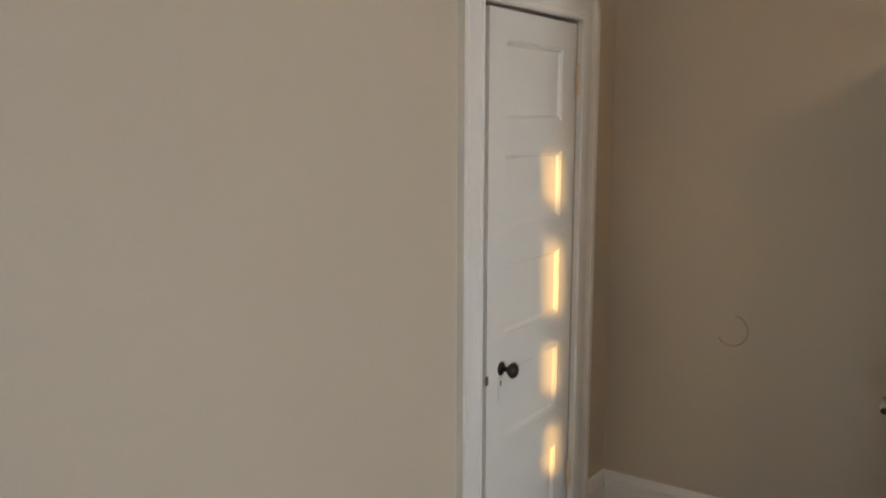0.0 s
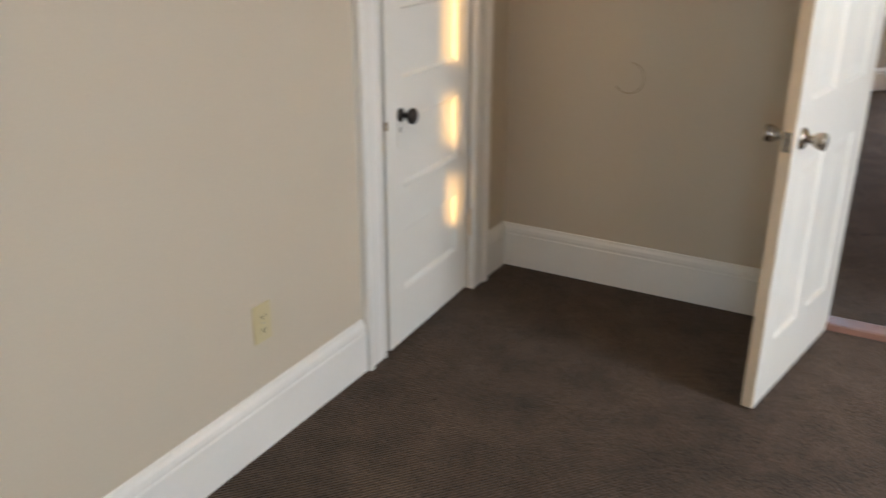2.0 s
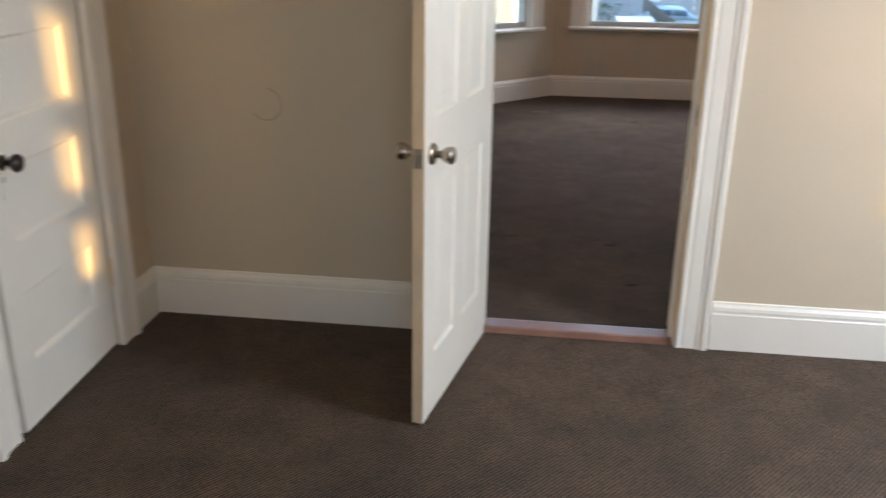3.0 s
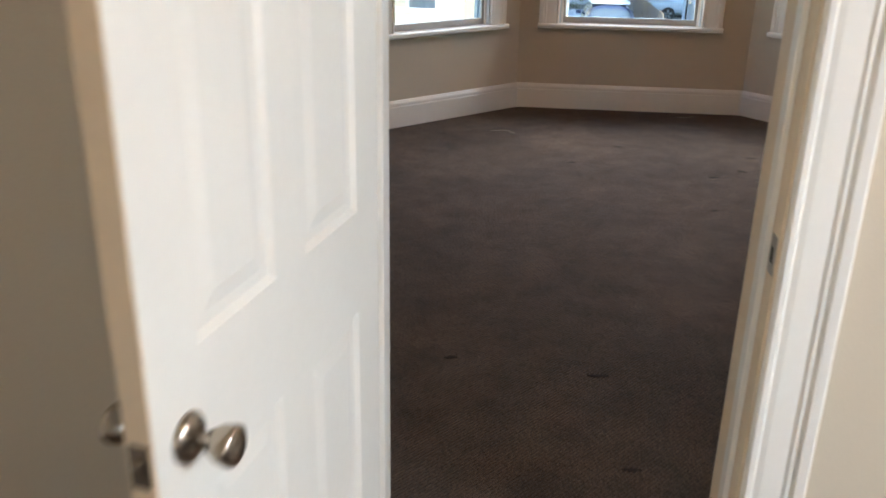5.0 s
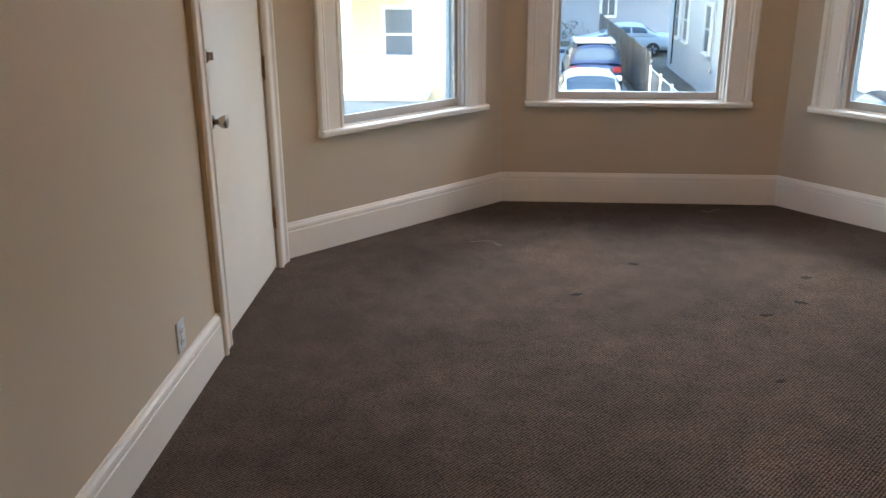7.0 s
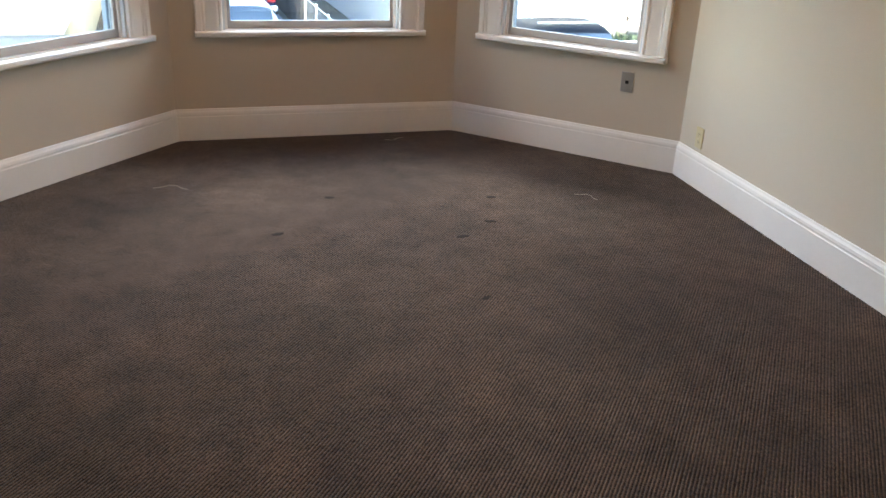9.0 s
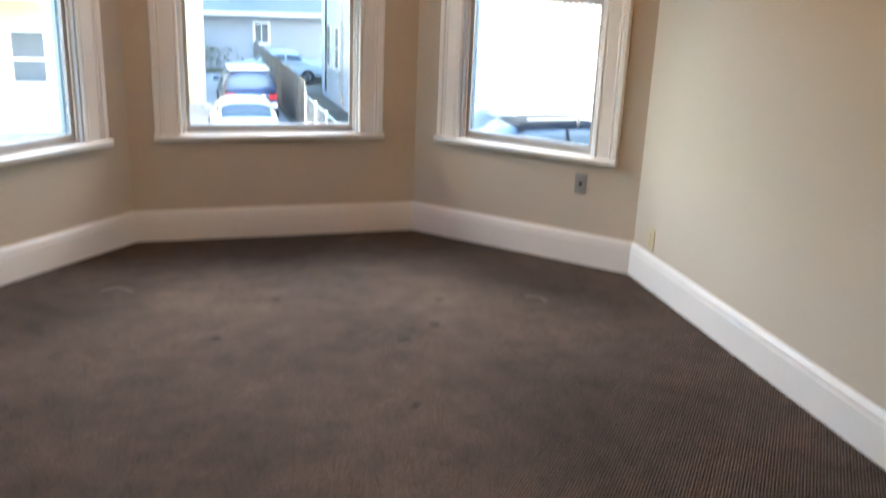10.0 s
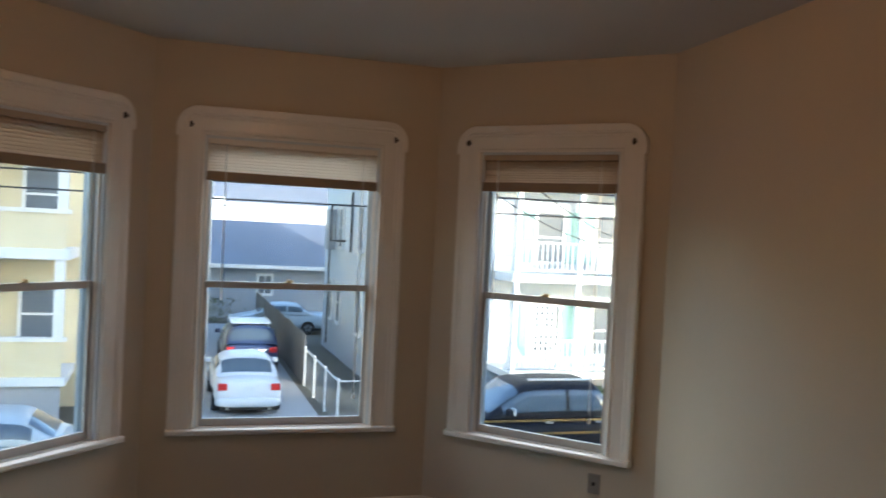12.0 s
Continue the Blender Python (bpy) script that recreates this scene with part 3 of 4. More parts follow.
# ---- bay windows ----
def rect_frame(w, z0, z1, bar, y0, y1, top=None, bottom=None):
    return slab(-w / 2, w / 2, z0, z1, y0, y1, [(-w / 2 + bar, w / 2 - bar, z0 + (bottom or bar), z1 - (top or bar))])


def hook(parent, x, z):
    bm = tube([(x, -0.032, z + 0.012), (x, -0.045, z + 0.012), (x, -0.056, z + 0.004), (x, -0.058, z - 0.012)], 0.0035, 6)
    add_box(bm, x - 0.008, x + 0.008, -0.034, -0.030, z - 0.016, z + 0.02)
    add_box(bm, x + 0.006, x + 0.018, -0.045, -0.030, z - 0.004, z + 0.004)
    part("rod_hook", bm, BRONZE, parent, "small dark curtain rod hook")


def head_rim(w, h, cw, radius):
    """The proud outer rim of a casing's head: it stands a little wider than the legs and has round shoulders."""
    bm = bmesh.new()
    rows = []
    for e, y in ((cw - 0.034, -0.024), (cw - 0.030, -0.040), (cw + 0.008, -0.042), (cw + 0.014, -0.036), (cw + 0.014, 0.0)):
        r = radius * (e / cw) ** 2
        pts = [(-w / 2 - e, h - 0.012)]
        for s in (-1, 1):
            for k in range(9):
                a = math.pi - math.pi / 2 * k / 8 if s < 0 else math.pi / 2 - math.pi / 2 * k / 8
                pts.append((s * (w / 2 + e - r) + r * math.cos(a), h + e - r + r * math.sin(a)))
        pts.append((w / 2 + e, h - 0.012))
        rows.append([bm.verts.new((x, y, z)) for x, z in pts])
    for a, b in zip(rows, rows[1:]):
        for i in range(len(a) - 1):
            bm.faces.new((a[i], a[i + 1], b[i + 1], b[i]))
    for i in (0, -1):
        bm.faces.new([row[i] for row in rows])
    return bm


def bay_window(k, side):
    c, w, cw = BAY[side]
    h = HEAD_Z - SILL_Z
    m = basis(PLAN_TWO[side], PLAN_TWO[side + 1], SILL_Z) @ pose(c, 0, 0)
    root = empty("window_%d" % k, m, "tall double-hung bay window with moulded white casing", "window", "bay windows", "structure")
    part("casing", casing(w, h, cw, 0.115), TRIM, root, m=pose(0, 0, 0))
    part("head_rim", head_rim(w, h, cw, 0.115), TRIM, root)
    for s in (-1, 1):
        hook(root, s * (w / 2 + cw * 0.55), h + 0.056)
    # stool with a rounded nose
    sw = w + 2 * cw + 0.012
    bm = slab(-sw / 2, sw / 2, -0.034, 0.0, -0.062, -0.001)
    bmesh.ops.bevel(bm, geom=[e for e in bm.edges if all(v.co.y < -0.06 for v in e.verts)], offset=0.010, segments=3, profile=0.5, affect="EDGES")
    part("window_sill", bm, TRIM, root)
    part("inner_sill", box(-w / 2 + 0.001, w / 2 - 0.001, -0.001, 0.16, -0.012, 0.004), TRIM, root)
    for s in (-1, 1):
        x = s * w / 2
        part("side_liner", box(min(x, x - s * 0.014), max(x, x - s * 0.014), -0.001, 0.16, 0.004, h - 0.0), VINYL, root)
        part("stop_bead", box(min(x - s * 0.014, x - s * 0.030), max(x - s * 0.014, x - s * 0.030), 0.022, 0.036, 0.004, h - 0.014, 0.002), TRIM, root)
        part("storm_track", box(min(x - s * 0.014, x - s * 0.034), max(x - s * 0.014, x - s * 0.034), 0.108, 0.14, 0.004, h - 0.014, 0.002), ALU, root)
    part("head_liner", box(-w / 2 + 0.014, w / 2 - 0.014, -0.001, 0.16, h - 0.014, h), VINYL, root)
    mid = 0.880
    iw = w - 0.032
    up = part("upper_sash", rect_frame(iw, mid - 0.012, h - 0.014, 0.034, 0.074, 0.104, bottom=0.026), ALU, root, "grey upper sash")
    part("pane", box(-iw / 2 + 0.034, iw / 2 - 0.034, 0.087, 0.091, mid + 0.012, h - 0.048), PANE, up).visible_shadow = False
    lo = part("lower_sash", rect_frame(iw, 0.004, mid + 0.022, 0.034, 0.040, 0.070, top=0.040, bottom=0.046), SASH, root, "grey-tan lower sash")
    part("pane", box(-iw / 2 + 0.034, iw / 2 - 0.034, 0.053, 0.057, 0.050, mid - 0.018), PANE, lo).visible_shadow = False
    bm = box(-0.026, 0.026, 0.040, 0.066, mid + 0.022, mid + 0.030, 0.002)
    bmesh.ops.create_uvsphere(bm, u_segments=10, v_segments=6, radius=0.012, matrix=Matrix.Translation((0, 0.052, mid + 0.034)))
    add_box(bm, -0.004, 0.026, 0.046, 0.054, mid + 0.030, mid + 0.040)
    part("sash_lock", bm, BRASS, lo, "small brass sash lock")
    part("storm_frame", rect_frame(w - 0.028, 0.006, h - 0.014, 0.018, 0.120, 0.132), ALU, root)
    return root


def window_blind(side, drop, tilt, paint, tone):
    """A raised slat blind in the head of a window."""
    c, w, cw = BAY[side]
    m = basis(PLAN_TWO[side], PLAN_TWO[side + 1], HEAD_Z) @ pose(c, 0, 0)
    root = empty("window_blind", m, tone + " slat blind pulled up under the window head", "window blind", "bay window blinds")
    bw = w - 0.034
    part("headrail", box(-bw / 2, bw / 2, -0.008, 0.034, -0.050, -0.016, 0.003), paint, root)
    n = 9
    sl = box(-bw / 2 + 0.004, bw / 2 - 0.004, -0.013, 0.013, -0.0012, 0.0012)
    first = part("slat", sl, paint, root)
    z0, z1 = -0.060, -drop + 0.066
    for k in range(n):
        z = z0 + (z1 - z0) * k / (n - 1)
        ob = first if k == 0 else first.copy()
        if k:
            scene.collection.objects.link(ob)
        ob.matrix_basis = pose(0, 0.012 + 0.001 * (k % 3), z, 50, tilt * k / n, 0)
    part("bottom_rail", box(-bw / 2, bw / 2, -0.014, 0.020, -drop, -drop + 0.058, 0.004), RAIL, root, "tan bottom rail", m=pose(0, 0, 0, 0, tilt, 0))
    part("wand", tube([(-bw / 2 + 0.11, -0.018, -0.05), (-bw / 2 + 0.113, -0.021, -1.0)], 0.0045, 6), CORD, root, "clear plastic tilt wand")
    bm = tube([(bw / 2 - 0.10, -0.016, -0.05), (bw / 2 - 0.098, -0.018, -1.55)], 0.0016, 5)
    tube([(bw / 2 - 0.088, -0.016, -0.05), (bw / 2 - 0.09, -0.018, -1.58)], 0.0016, 5, bm)
    cord = part("pull_cord", bm, CORD, root)
    part("cord_tassel", lathe(((0.003, 0.0), (0.008, -0.006), (0.009, -0.028), (0.004, -0.034)), 10), CORD, cord, m=pose(bw / 2 - 0.09, -0.018, -1.58))


for k, side in enumerate((1, 2, 3)):
    bay_window(k + 1, side)
    # the tan of the two side blinds is slat colour darkened for shade
    window_blind(side, (0.285, 0.275, 0.245)[k], (0.0, 0.35, 0.0)[k], SLAT if side == 2 else SLATSHADE, "cream" if side == 2 else "tan")


# ---- small fittings ----
def outlet(m, label, mat=IVORY, style="duplex"):
    root = empty("wall_outlet" if style == "duplex" else "wall_plate", m, label, "outlet" if style == "duplex" else "wall plate")
    part("cover_plate", box(-0.037, 0.037, -0.006, 0.0, -0.059, 0.059, 0.002), mat, root)
    if style == "duplex":
        for z in (-0.021, 0.021):
            s = part("socket", lathe(((0.0165, 0), (0.0165, 0.0022), (0.0155, 0.003)), 20, pose(0, -0.006, z, 90, 0, 0)), mat, root)
            part("slot", box(-0.008, -0.0055, -0.0096, -0.0085, z - 0.003, z + 0.006), BLACK, s)
            part("slot", box(0.0055, 0.008, -0.0096, -0.0085, z - 0.003, z + 0.006), BLACK, s)
            part("slot", box(-0.002, 0.002, -0.0096, -0.0085, z - 0.010, z - 0.006), BLACK, s)
        part("screw", lathe(((0.003, 0), (0.003, 0.0012)), 10, pose(0, -0.006, 0, 90, 0, 0)), STEEL, root)
    else:
        part("jack", box(-0.010, 0.010, -0.010, -0.006, -0.010, 0.010, 0.001), BLACK, root)
        for z in (-0.042, 0.042):
            part("screw", lathe(((0.003, 0), (0.003, 0.0012)), 10, pose(0, -0.006, z, 90, 0, 0)), STEEL, root)
    return root


outlet(mc @ pose(4.60 - 1.605, 0, 0.402), "ivory duplex outlet on the beige wall near the closet")
outlet(mr @ pose(2.52, 0, 0.280), "pale duplex outlet low on the wall beside the entry door", VINYL)
m3, m4 = basis(PLAN_TWO[3], PLAN_TWO[4]), basis(PLAN_TWO[4], PLAN_TWO[5])
outlet(m3 @ pose(1.185, 0, 0.498), "brushed steel telephone plate under the bay window", STEEL, "plate")
outlet(m4 @ pose(0.215, 0, 0.280), "ivory duplex outlet above the baseboard")

# round plaster mark on the wall behind the door
bm = bmesh.new()
segs = 40
for r0, r1, y in ((0.058, 0.0635, -0.002),):
    rings = [[bm.verts.new((r * math.cos(2 * math.pi * i / segs), yy, r * math.sin(2 * math.pi * i / segs))) for i in range(segs)] for r, yy in ((r0, 0.0), (r0 + 0.002, y), (r1 - 0.001, y), (r1, 0.0))]
    for a, b in zip(rings, rings[1:]):
        for i in range(-16, 9):
            bm.faces.new((a[i], a[i + 1], b[i + 1], b[i]))
    bmesh.ops.delete(bm, geom=[v for v in bm.verts if not v.link_faces], context="VERTS")
tagged(link("wall_ring_mark", bm, RING, m=pose(-0.855, 0.0195, 0.885)), "faint round plaster repair mark on the beige wall", "wall mark")

# ceiling lamps
for x, y, z, lab in ((0.97, 3.1, CEIL_Z, "lit frosted glass dome lamp on the bay room ceiling"), (0.82, -1.83, CEIL_ONE, "lit frosted glass dome lamp on the first ceiling")):
    root = empty("ceiling_lamp", pose(x, y, z), lab, "ceiling lamp")
    part("base", lathe(((0.13, 0), (0.13, -0.018), (0.11, -0.028), (0.06, -0.03)), 32), BRASS, root, smooth=True)
    dome = part("shade", lathe(((0.12, -0.024), (0.15, -0.05), (0.145, -0.09), (0.11, -0.125), (0.05, -0.145), (0.004, -0.15)), 32), LAMPGLASS, root, "glowing frosted glass shade", smooth=True)
    dome.visible_shadow = False

# threads and dents on the carpet
rng = random.Random(4)


def thread(x, y, length, turn, name="carpet_thread", mat=FLUFF, label="pale loose thread lying on the carpet"):
    pts = []
    for k in range(9):
        a = turn + 0.9 * math.sin(k * 0.8 + x * 3)
        pts.append((x, y, 0.004 + 0.002 * (k % 2)))
        x, y = x + length / 8 * math.cos(a), y + length / 8 * math.sin(a)
    tagged(link(name, tube(pts, 0.0014, 5), mat), label, "thread")


def carpet_mark(x, y, w, d, turn):
    bm = bmesh.new()
    n = 16
    for k, (s, z) in enumerate(((1.0, 0.0005), (0.8, 0.003), (0.4, 0.0035))):
        ring = [bm.verts.new((s * w / 2 * math.cos(2 * math.pi * i / n) * (1 + 0.18 * math.sin(3.1 * i + x * 9)), s * d / 2 * math.sin(2 * math.pi * i / n) * (1 + 0.25 * math.sin(2.3 * i)), z)) for i in range(n)]
        if k:
            for i in range(n):
                bm.faces.new((old[i], old[(i + 1) % n], ring[(i + 1) % n], ring[i]))
        old = ring
    bm.faces.new(old)
    tagged(link("carpet_mark", bm, BURN, m=pose(x, y, 0, 0, 0, turn)), "small dark dent worn into the brown carpet", "carpet mark", "dents in the carpet")


thread(0.02, 4.66, 0.22, -0.3)
thread(2.22, 4.15, 0.17, -0.9)
thread(1.45, 5.36, 0.16, 0.2)
for x, y, w, d, a in ((0.558, 1.154, 0.075, 0.022, 4), (0.041, 1.218, 0.05, 0.02, 12), (0.57, 3.9, 0.06, 0.03, 20), (0.9, 4.35, 0.05, 0.03, 0), (1.42, 3.7, 0.07, 0.03, 10), (1.62, 3.86, 0.06, 0.03, -20), (1.3, 3.05, 0.05, 0.025, 30), (0.62, 0.62, 0.06, 0.02, 5), (1.75, 4.2, 0.06, 0.03, 0)):
    carpet_mark(x, y, w, d, a)

# ---- the street outside ----
plate("ground", [(-400, -300), (-400, 900), (400, 900), (400, -300)], GROUND - 0.4, GROUND, EARTH, "bare brown ground between the houses", "ground")
plate("road", [(-120, 9.0), (-120, 18.9), (120, 18.9), (120, 9.0)], GROUND - 0.2, GROUND + 0.006, ASPHALT, "grey asphalt street in front of the house", "road")
plate("pavement_far", [(-120, 18.9), (-120, 20.2), (120, 20.2), (120, 18.9)], GROUND - 0.2, GROUND + 0.12, CONCRETE, "pale concrete pavement with a raised kerb", "pavement")
plate("driveway", [(-0.6, 20.2), (-0.6, 44.0), (4.2, 44.0), (4.2, 20.2)], GROUND - 0.2, GROUND + 0.03, CONCRETE, "worn concrete driveway between two houses", "driveway")


def boards(w, h, pitch, lap=0.018):
    """A clapboard face: lapped boards in the xz plane, facing -y, as one mesh."""
    vs, fs = [], []
    n = int(h / pitch)
    for k in range(n):
        z0, z1 = k * h / n, (k + 1) * h / n
        i = len(vs)
        vs += [(0, -lap, z0), (w, -lap, z0), (w, 0, z1), (0, 0, z1), (0, 0, z0), (w, 0, z0)]
        fs += [(i, i + 1, i + 2, i + 3), (i, i + 4, i + 5, i + 1)]
    me = bpy.data.meshes.new("siding")
    me.from_pydata(vs, [], fs)
    bm = bmesh.new()
    bm.from_mesh(me)
    return bm


def house_window(parent, x, y, z, w, h, shutters=None, turn=0, trim=OUTTRIM):
    m = pose(x, y, z, 0, 0, turn)
    win = part("window", slab(-w / 2 - 0.09, w / 2 + 0.09, -0.09, h + 0.10, -0.06, 0.02, [(-w / 2, w / 2, 0, h)]), trim, parent, m=m)
    part("pane", box(-w / 2, w / 2, -0.01, 0.01, 0, h), DARKPANE, win)
    part("meeting_rail", box(-w / 2, w / 2, -0.04, -0.01, h / 2 - 0.03, h / 2 + 0.03), trim, win)
    part("sill", box(-w / 2 - 0.12, w / 2 + 0.12, -0.12, -0.055, -0.12, -0.06), trim, win)
    if shutters:
        for s in (-1, 1):
            cx = s * (w / 2 + 0.31)
            bm = slab(cx - 0.19, cx + 0.19, -0.06, h + 0.06, -0.05, 0.0)
            for j in range(12):
                zz = 0.02 + (h - 0.04) * j / 12
                add_box(bm, cx - 0.15, cx + 0.15, -0.065, -0.05, zz, zz + h / 12 * 0.55)
            part("shutter", bm, shutters, win)


def railing(parent, x0, x1, y, z, h, mat, step=0.13):
    """Top and bottom rails with square balusters between, along x."""
    part("handrail", box(x0, x1, y - 0.04, y + 0.04, z + h - 0.06, z + h), mat, parent)
    part("bottom_rail", box(x0, x1, y - 0.03, y + 0.03, z + 0.08, z + 0.13), mat, parent)
    n = max(2, int((x1 - x0) / step))
    first = None
    for k in range(n):
        x = x0 + (k + 0.5) * (x1 - x0) / n
        if first is None:
            first = part("baluster", box(-0.018, 0.018, -0.018, 0.018, 0, h - 0.19), mat, parent, m=pose(x, y, z + 0.13))
        else:
            ob = first.copy()
            scene.collection.objects.link(ob)
            ob.matrix_basis = pose(x, y, z + 0.13)


def gable_roof(x0, x1, y0, y1, z, rise, over=0.35, th=0.16):
    """A roof with its ridge along x."""
    bm = bmesh.new()
    ym = (y0 + y1) / 2
    prof = [(y0 - over, z), (ym, z + rise), (y1 + over, z), (y1 + over, z + th), (ym, z + rise + th), (y0 - over, z + th)]
    ends = [[bm.verts.new((x, y, zz)) for y, zz in prof] for x in (x0 - over, x1 + over)]
    for j in range(6):
        bm.faces.new((ends[0][j], ends[0][(j + 1) % 6], ends[1][(j + 1) % 6], ends[1][j]))
    bm.faces.new(ends[0]), bm.faces.new(ends[1])
    return bm


G = GROUND
# unseen house, added so that its shadow covers the driveway
shade_house = empty("house", pose(0, 0, 0), "tall plain unseen house on the same side, added to shade the driveway", "house")
part("wall", box(8.5, 18.5, -7.0, 4.5, G, 7.5), SIDING, shade_house)
part("roof", gable_roof(8.5, 18.5, -7.0, 4.5, 7.5, 2.6), SHINGLE2, shade_house)
# unseen block added above both rooms as upper storeys, for its shadow
own = empty("house", pose(0, 0, 0), "unseen upper storeys, added over both rooms to cast shade", "house")
part("wall", box(-1.6, 3.1, -4.8, 5.5, 3.15, 6.4), SIDING, own)
part("roof", gable_roof(-1.6, 3.1, -4.8, 5.5, 6.4, 2.0), SHINGLE2, own)
# pale house with porch and balcony across the street
HX0, HX1, HY0, HY1, HT = 6.6, 17.0, 25.0, 37.0, 7.4
white_house = empty("house", pose(0, 0, -1.15), "three-storey pale sided house with porch and teal shutters", "house")
part("wall", box(HX0, HX1, HY0, HY1, G, HT), SIDING, white_house)
tagged(part("siding", boards(HX1 - HX0, HT - G - 0.8, 0.16), SIDING, white_house, m=pose(HX0, HY0 - 0.012, G + 0.8)), kind="stuff")
tagged(part("siding", boards(HY1 - HY0, HT - G - 0.8, 0.16), SIDING, white_house, m=pose(HX0 - 0.012, HY1, G + 0.8, 0, 0, -90)), kind="stuff")
part("foundation", box(HX0 - 0.04, HX1 + 0.04, HY0 - 0.04, HY1 + 0.04, G, G + 0.78), CONCRETE, white_house, "grey concrete foundation")
part("roof", gable_roof(HX0, HX1, HY0, HY1, HT, 2.4), SHINGLE2, white_house, "grey shingle roof")
part("corner_board", box(HX0 - 0.05, HX0 + 0.10, HY0 - 0.05, HY0 + 0.10, G + 0.78, HT), OUTTRIM, white_house)
for z in (-0.55, 2.35, 5.2):
    for x, sh in ((8.2, None), (11.55, TEAL), (13.6, TEAL), (15.8, TEAL)):
        house_window(white_house, x, HY0 - 0.03, z, 0.85, 1.5, sh)
    for y in (27.2, 29.6, 33.4, 35.2):
        house_window(white_house, HX0 - 0.03, y, z, 0.8, 1.45, None, -90)
# porch deck, posts, balcony
part("porch_deck", box(9.6, 15.6, 23.0, HY0 - 0.05, -1.0, -0.82), OUTTRIM, white_house)
part("porch_skirt", box(9.7, 15.5, 23.1, 23.16, G, -1.0), WOODFENCE, white_house, "weathered board skirt under the porch")
part("balcony_deck", box(9.6, 15.6, 23.0, HY0 - 0.05, 1.78, 2.02), OUTTRIM, white_house)
part("balcony_roof", box(9.4, 15.8, 22.8, HY0 - 0.05, 4.75, 4.95), SHINGLE2, white_house)
for x in (9.75, 11.7, 13.6, 15.45):
    part("porch_post", box(x - 0.07, x + 0.07, 23.05, 23.19, -0.82, 1.78), OUTTRIM, white_house)
    part("porch_post", box(x - 0.07, x + 0.07, 23.05, 23.19, 2.02, 4.75), OUTTRIM, white_house)
railing(white_house, 9.8, 15.4, 23.12, 2.02, 0.95, OUTTRIM, 0.16)
railing(white_house, 10.9, 15.4, 23.12, -0.82, 0.95, OUTTRIM, 0.16)
part("balcony_fascia", box(12.3, 15.4, 23.2, 23.24, 2.1, 2.85), OUTTRIM, white_house)
# lattice screen and stairs beside the porch
bm = bmesh.new()
for k in range(6):
    add_box(bm, 10.15 + 0.16 * k, 10.21 + 0.16 * k, 23.06, 23.09, -0.8, 1.3)
for k in range(12):
    add_box(bm, 10.12, 11.05, 23.09, 23.11, -0.75 + 0.17 * k, -0.69 + 0.17 * k)
part("lattice", bm, OUTTRIM, white_house)
for k in range(7):
    part("step", box(9.7, 10.9, 22.75 - 0.28 * k, 23.03 - 0.28 * k, G, -1.0 - 0.17 * k), CONCRETE, white_house)
for x in (9.72, 10.88):
    bm = tube([(x, 23.0, 0.05), (x, 21.0, -1.15)], 0.035, 6)
    for k in range(6):
        tube([(x, 22.9 - 0.36 * k, -0.02 - 0.21 * k), (x, 22.9 - 0.36 * k, -0.95 - 0.21 * k)], 0.02, 5, bm)
    part("stair_rail", bm, OUTTRIM, white_house)
part("utility_box", box(HX0 - 0.34, HX0 - 0.05, 34.6, 35.4, 2.2, 3.8, 0.02), GALV, white_house)
bm = tube([(HX0 - 0.2, 35.0, -1.6), (HX0 - 0.2, 35.0, 3.9)], 0.035, 6)
part("service_pipe", bm, CABLE, white_house, "dark service pipe")
bm = tube([(HX0 - 0.25, 31.4, 2.6), (HX0 - 0.8, 31.4, 2.6), (HX0 - 0.8, 31.4, 3.9), (HX0 - 0.05, 31.4, 3.9)], 0.05, 6)
tube([(HX0 - 0.05, 31.4, 2.2), (HX0 - 0.05, 31.4, 4.4)], 0.05, 6, bm)
part("wall_bracket", bm, CABLE, white_house, "black metal bracket")

# cream house with stacked porches
cream = empty("house", pose(0, 0, -1.0), "cream and yellow house with stacked front porches", "house")
CX0, CX1, CY0, CY1, CT = -15.0, -1.7, 24.6, 36.0, 7.0
part("wall", box(CX0, CX1, CY0, CY1, G, CT), CREAM, cream)
tagged(part("siding", boards(CX1 - CX0, CT - G - 0.7, 0.17), CREAM, cream, m=pose(CX0, CY0 - 0.012, G + 0.7)), kind="stuff")
part("foundation", box(CX0 - 0.04, CX1 + 0.04, CY0 - 0.04, CY1 + 0.04, G, G + 0.7), CONCRETE, cream)
part("roof", gable_roof(CX0, CX1, CY0, CY1, CT, 2.2), SHINGLE2, cream)
for z in (-0.35, 2.75, 5.3):
    for x in (-13.2, -10.6, -8.0, -5.4, -2.9):
        house_window(cream, x, CY0 - 0.03, z, 0.85, 1.35)
for z0, z1, zc in ((-1.15, -0.95, 1.85), (1.85, 2.10, 4.85)):
    part("porch_deck", box(-14.6, -2.0, 22.3, CY0 - 0.05, z0, z1), OUTTRIM, cream)
    part("porch_apron", box(-14.5, -2.1, 22.4, 22.45, z1, z1 + 0.85), CREAM, cream, "cream panelled porch parapet")
    part("porch_rail", box(-14.6, -2.0, 22.34, 22.5, z1 + 0.85, z1 + 0.95), OUTTRIM, cream)
    for x in (-14.4, -11.8, -9.2, -6.6, -4.0, -2.2):
        part("porch_post", box(x - 0.11, x + 0.11, 22.33, 22.55, z1 + 0.95, zc), OUTTRIM, cream)
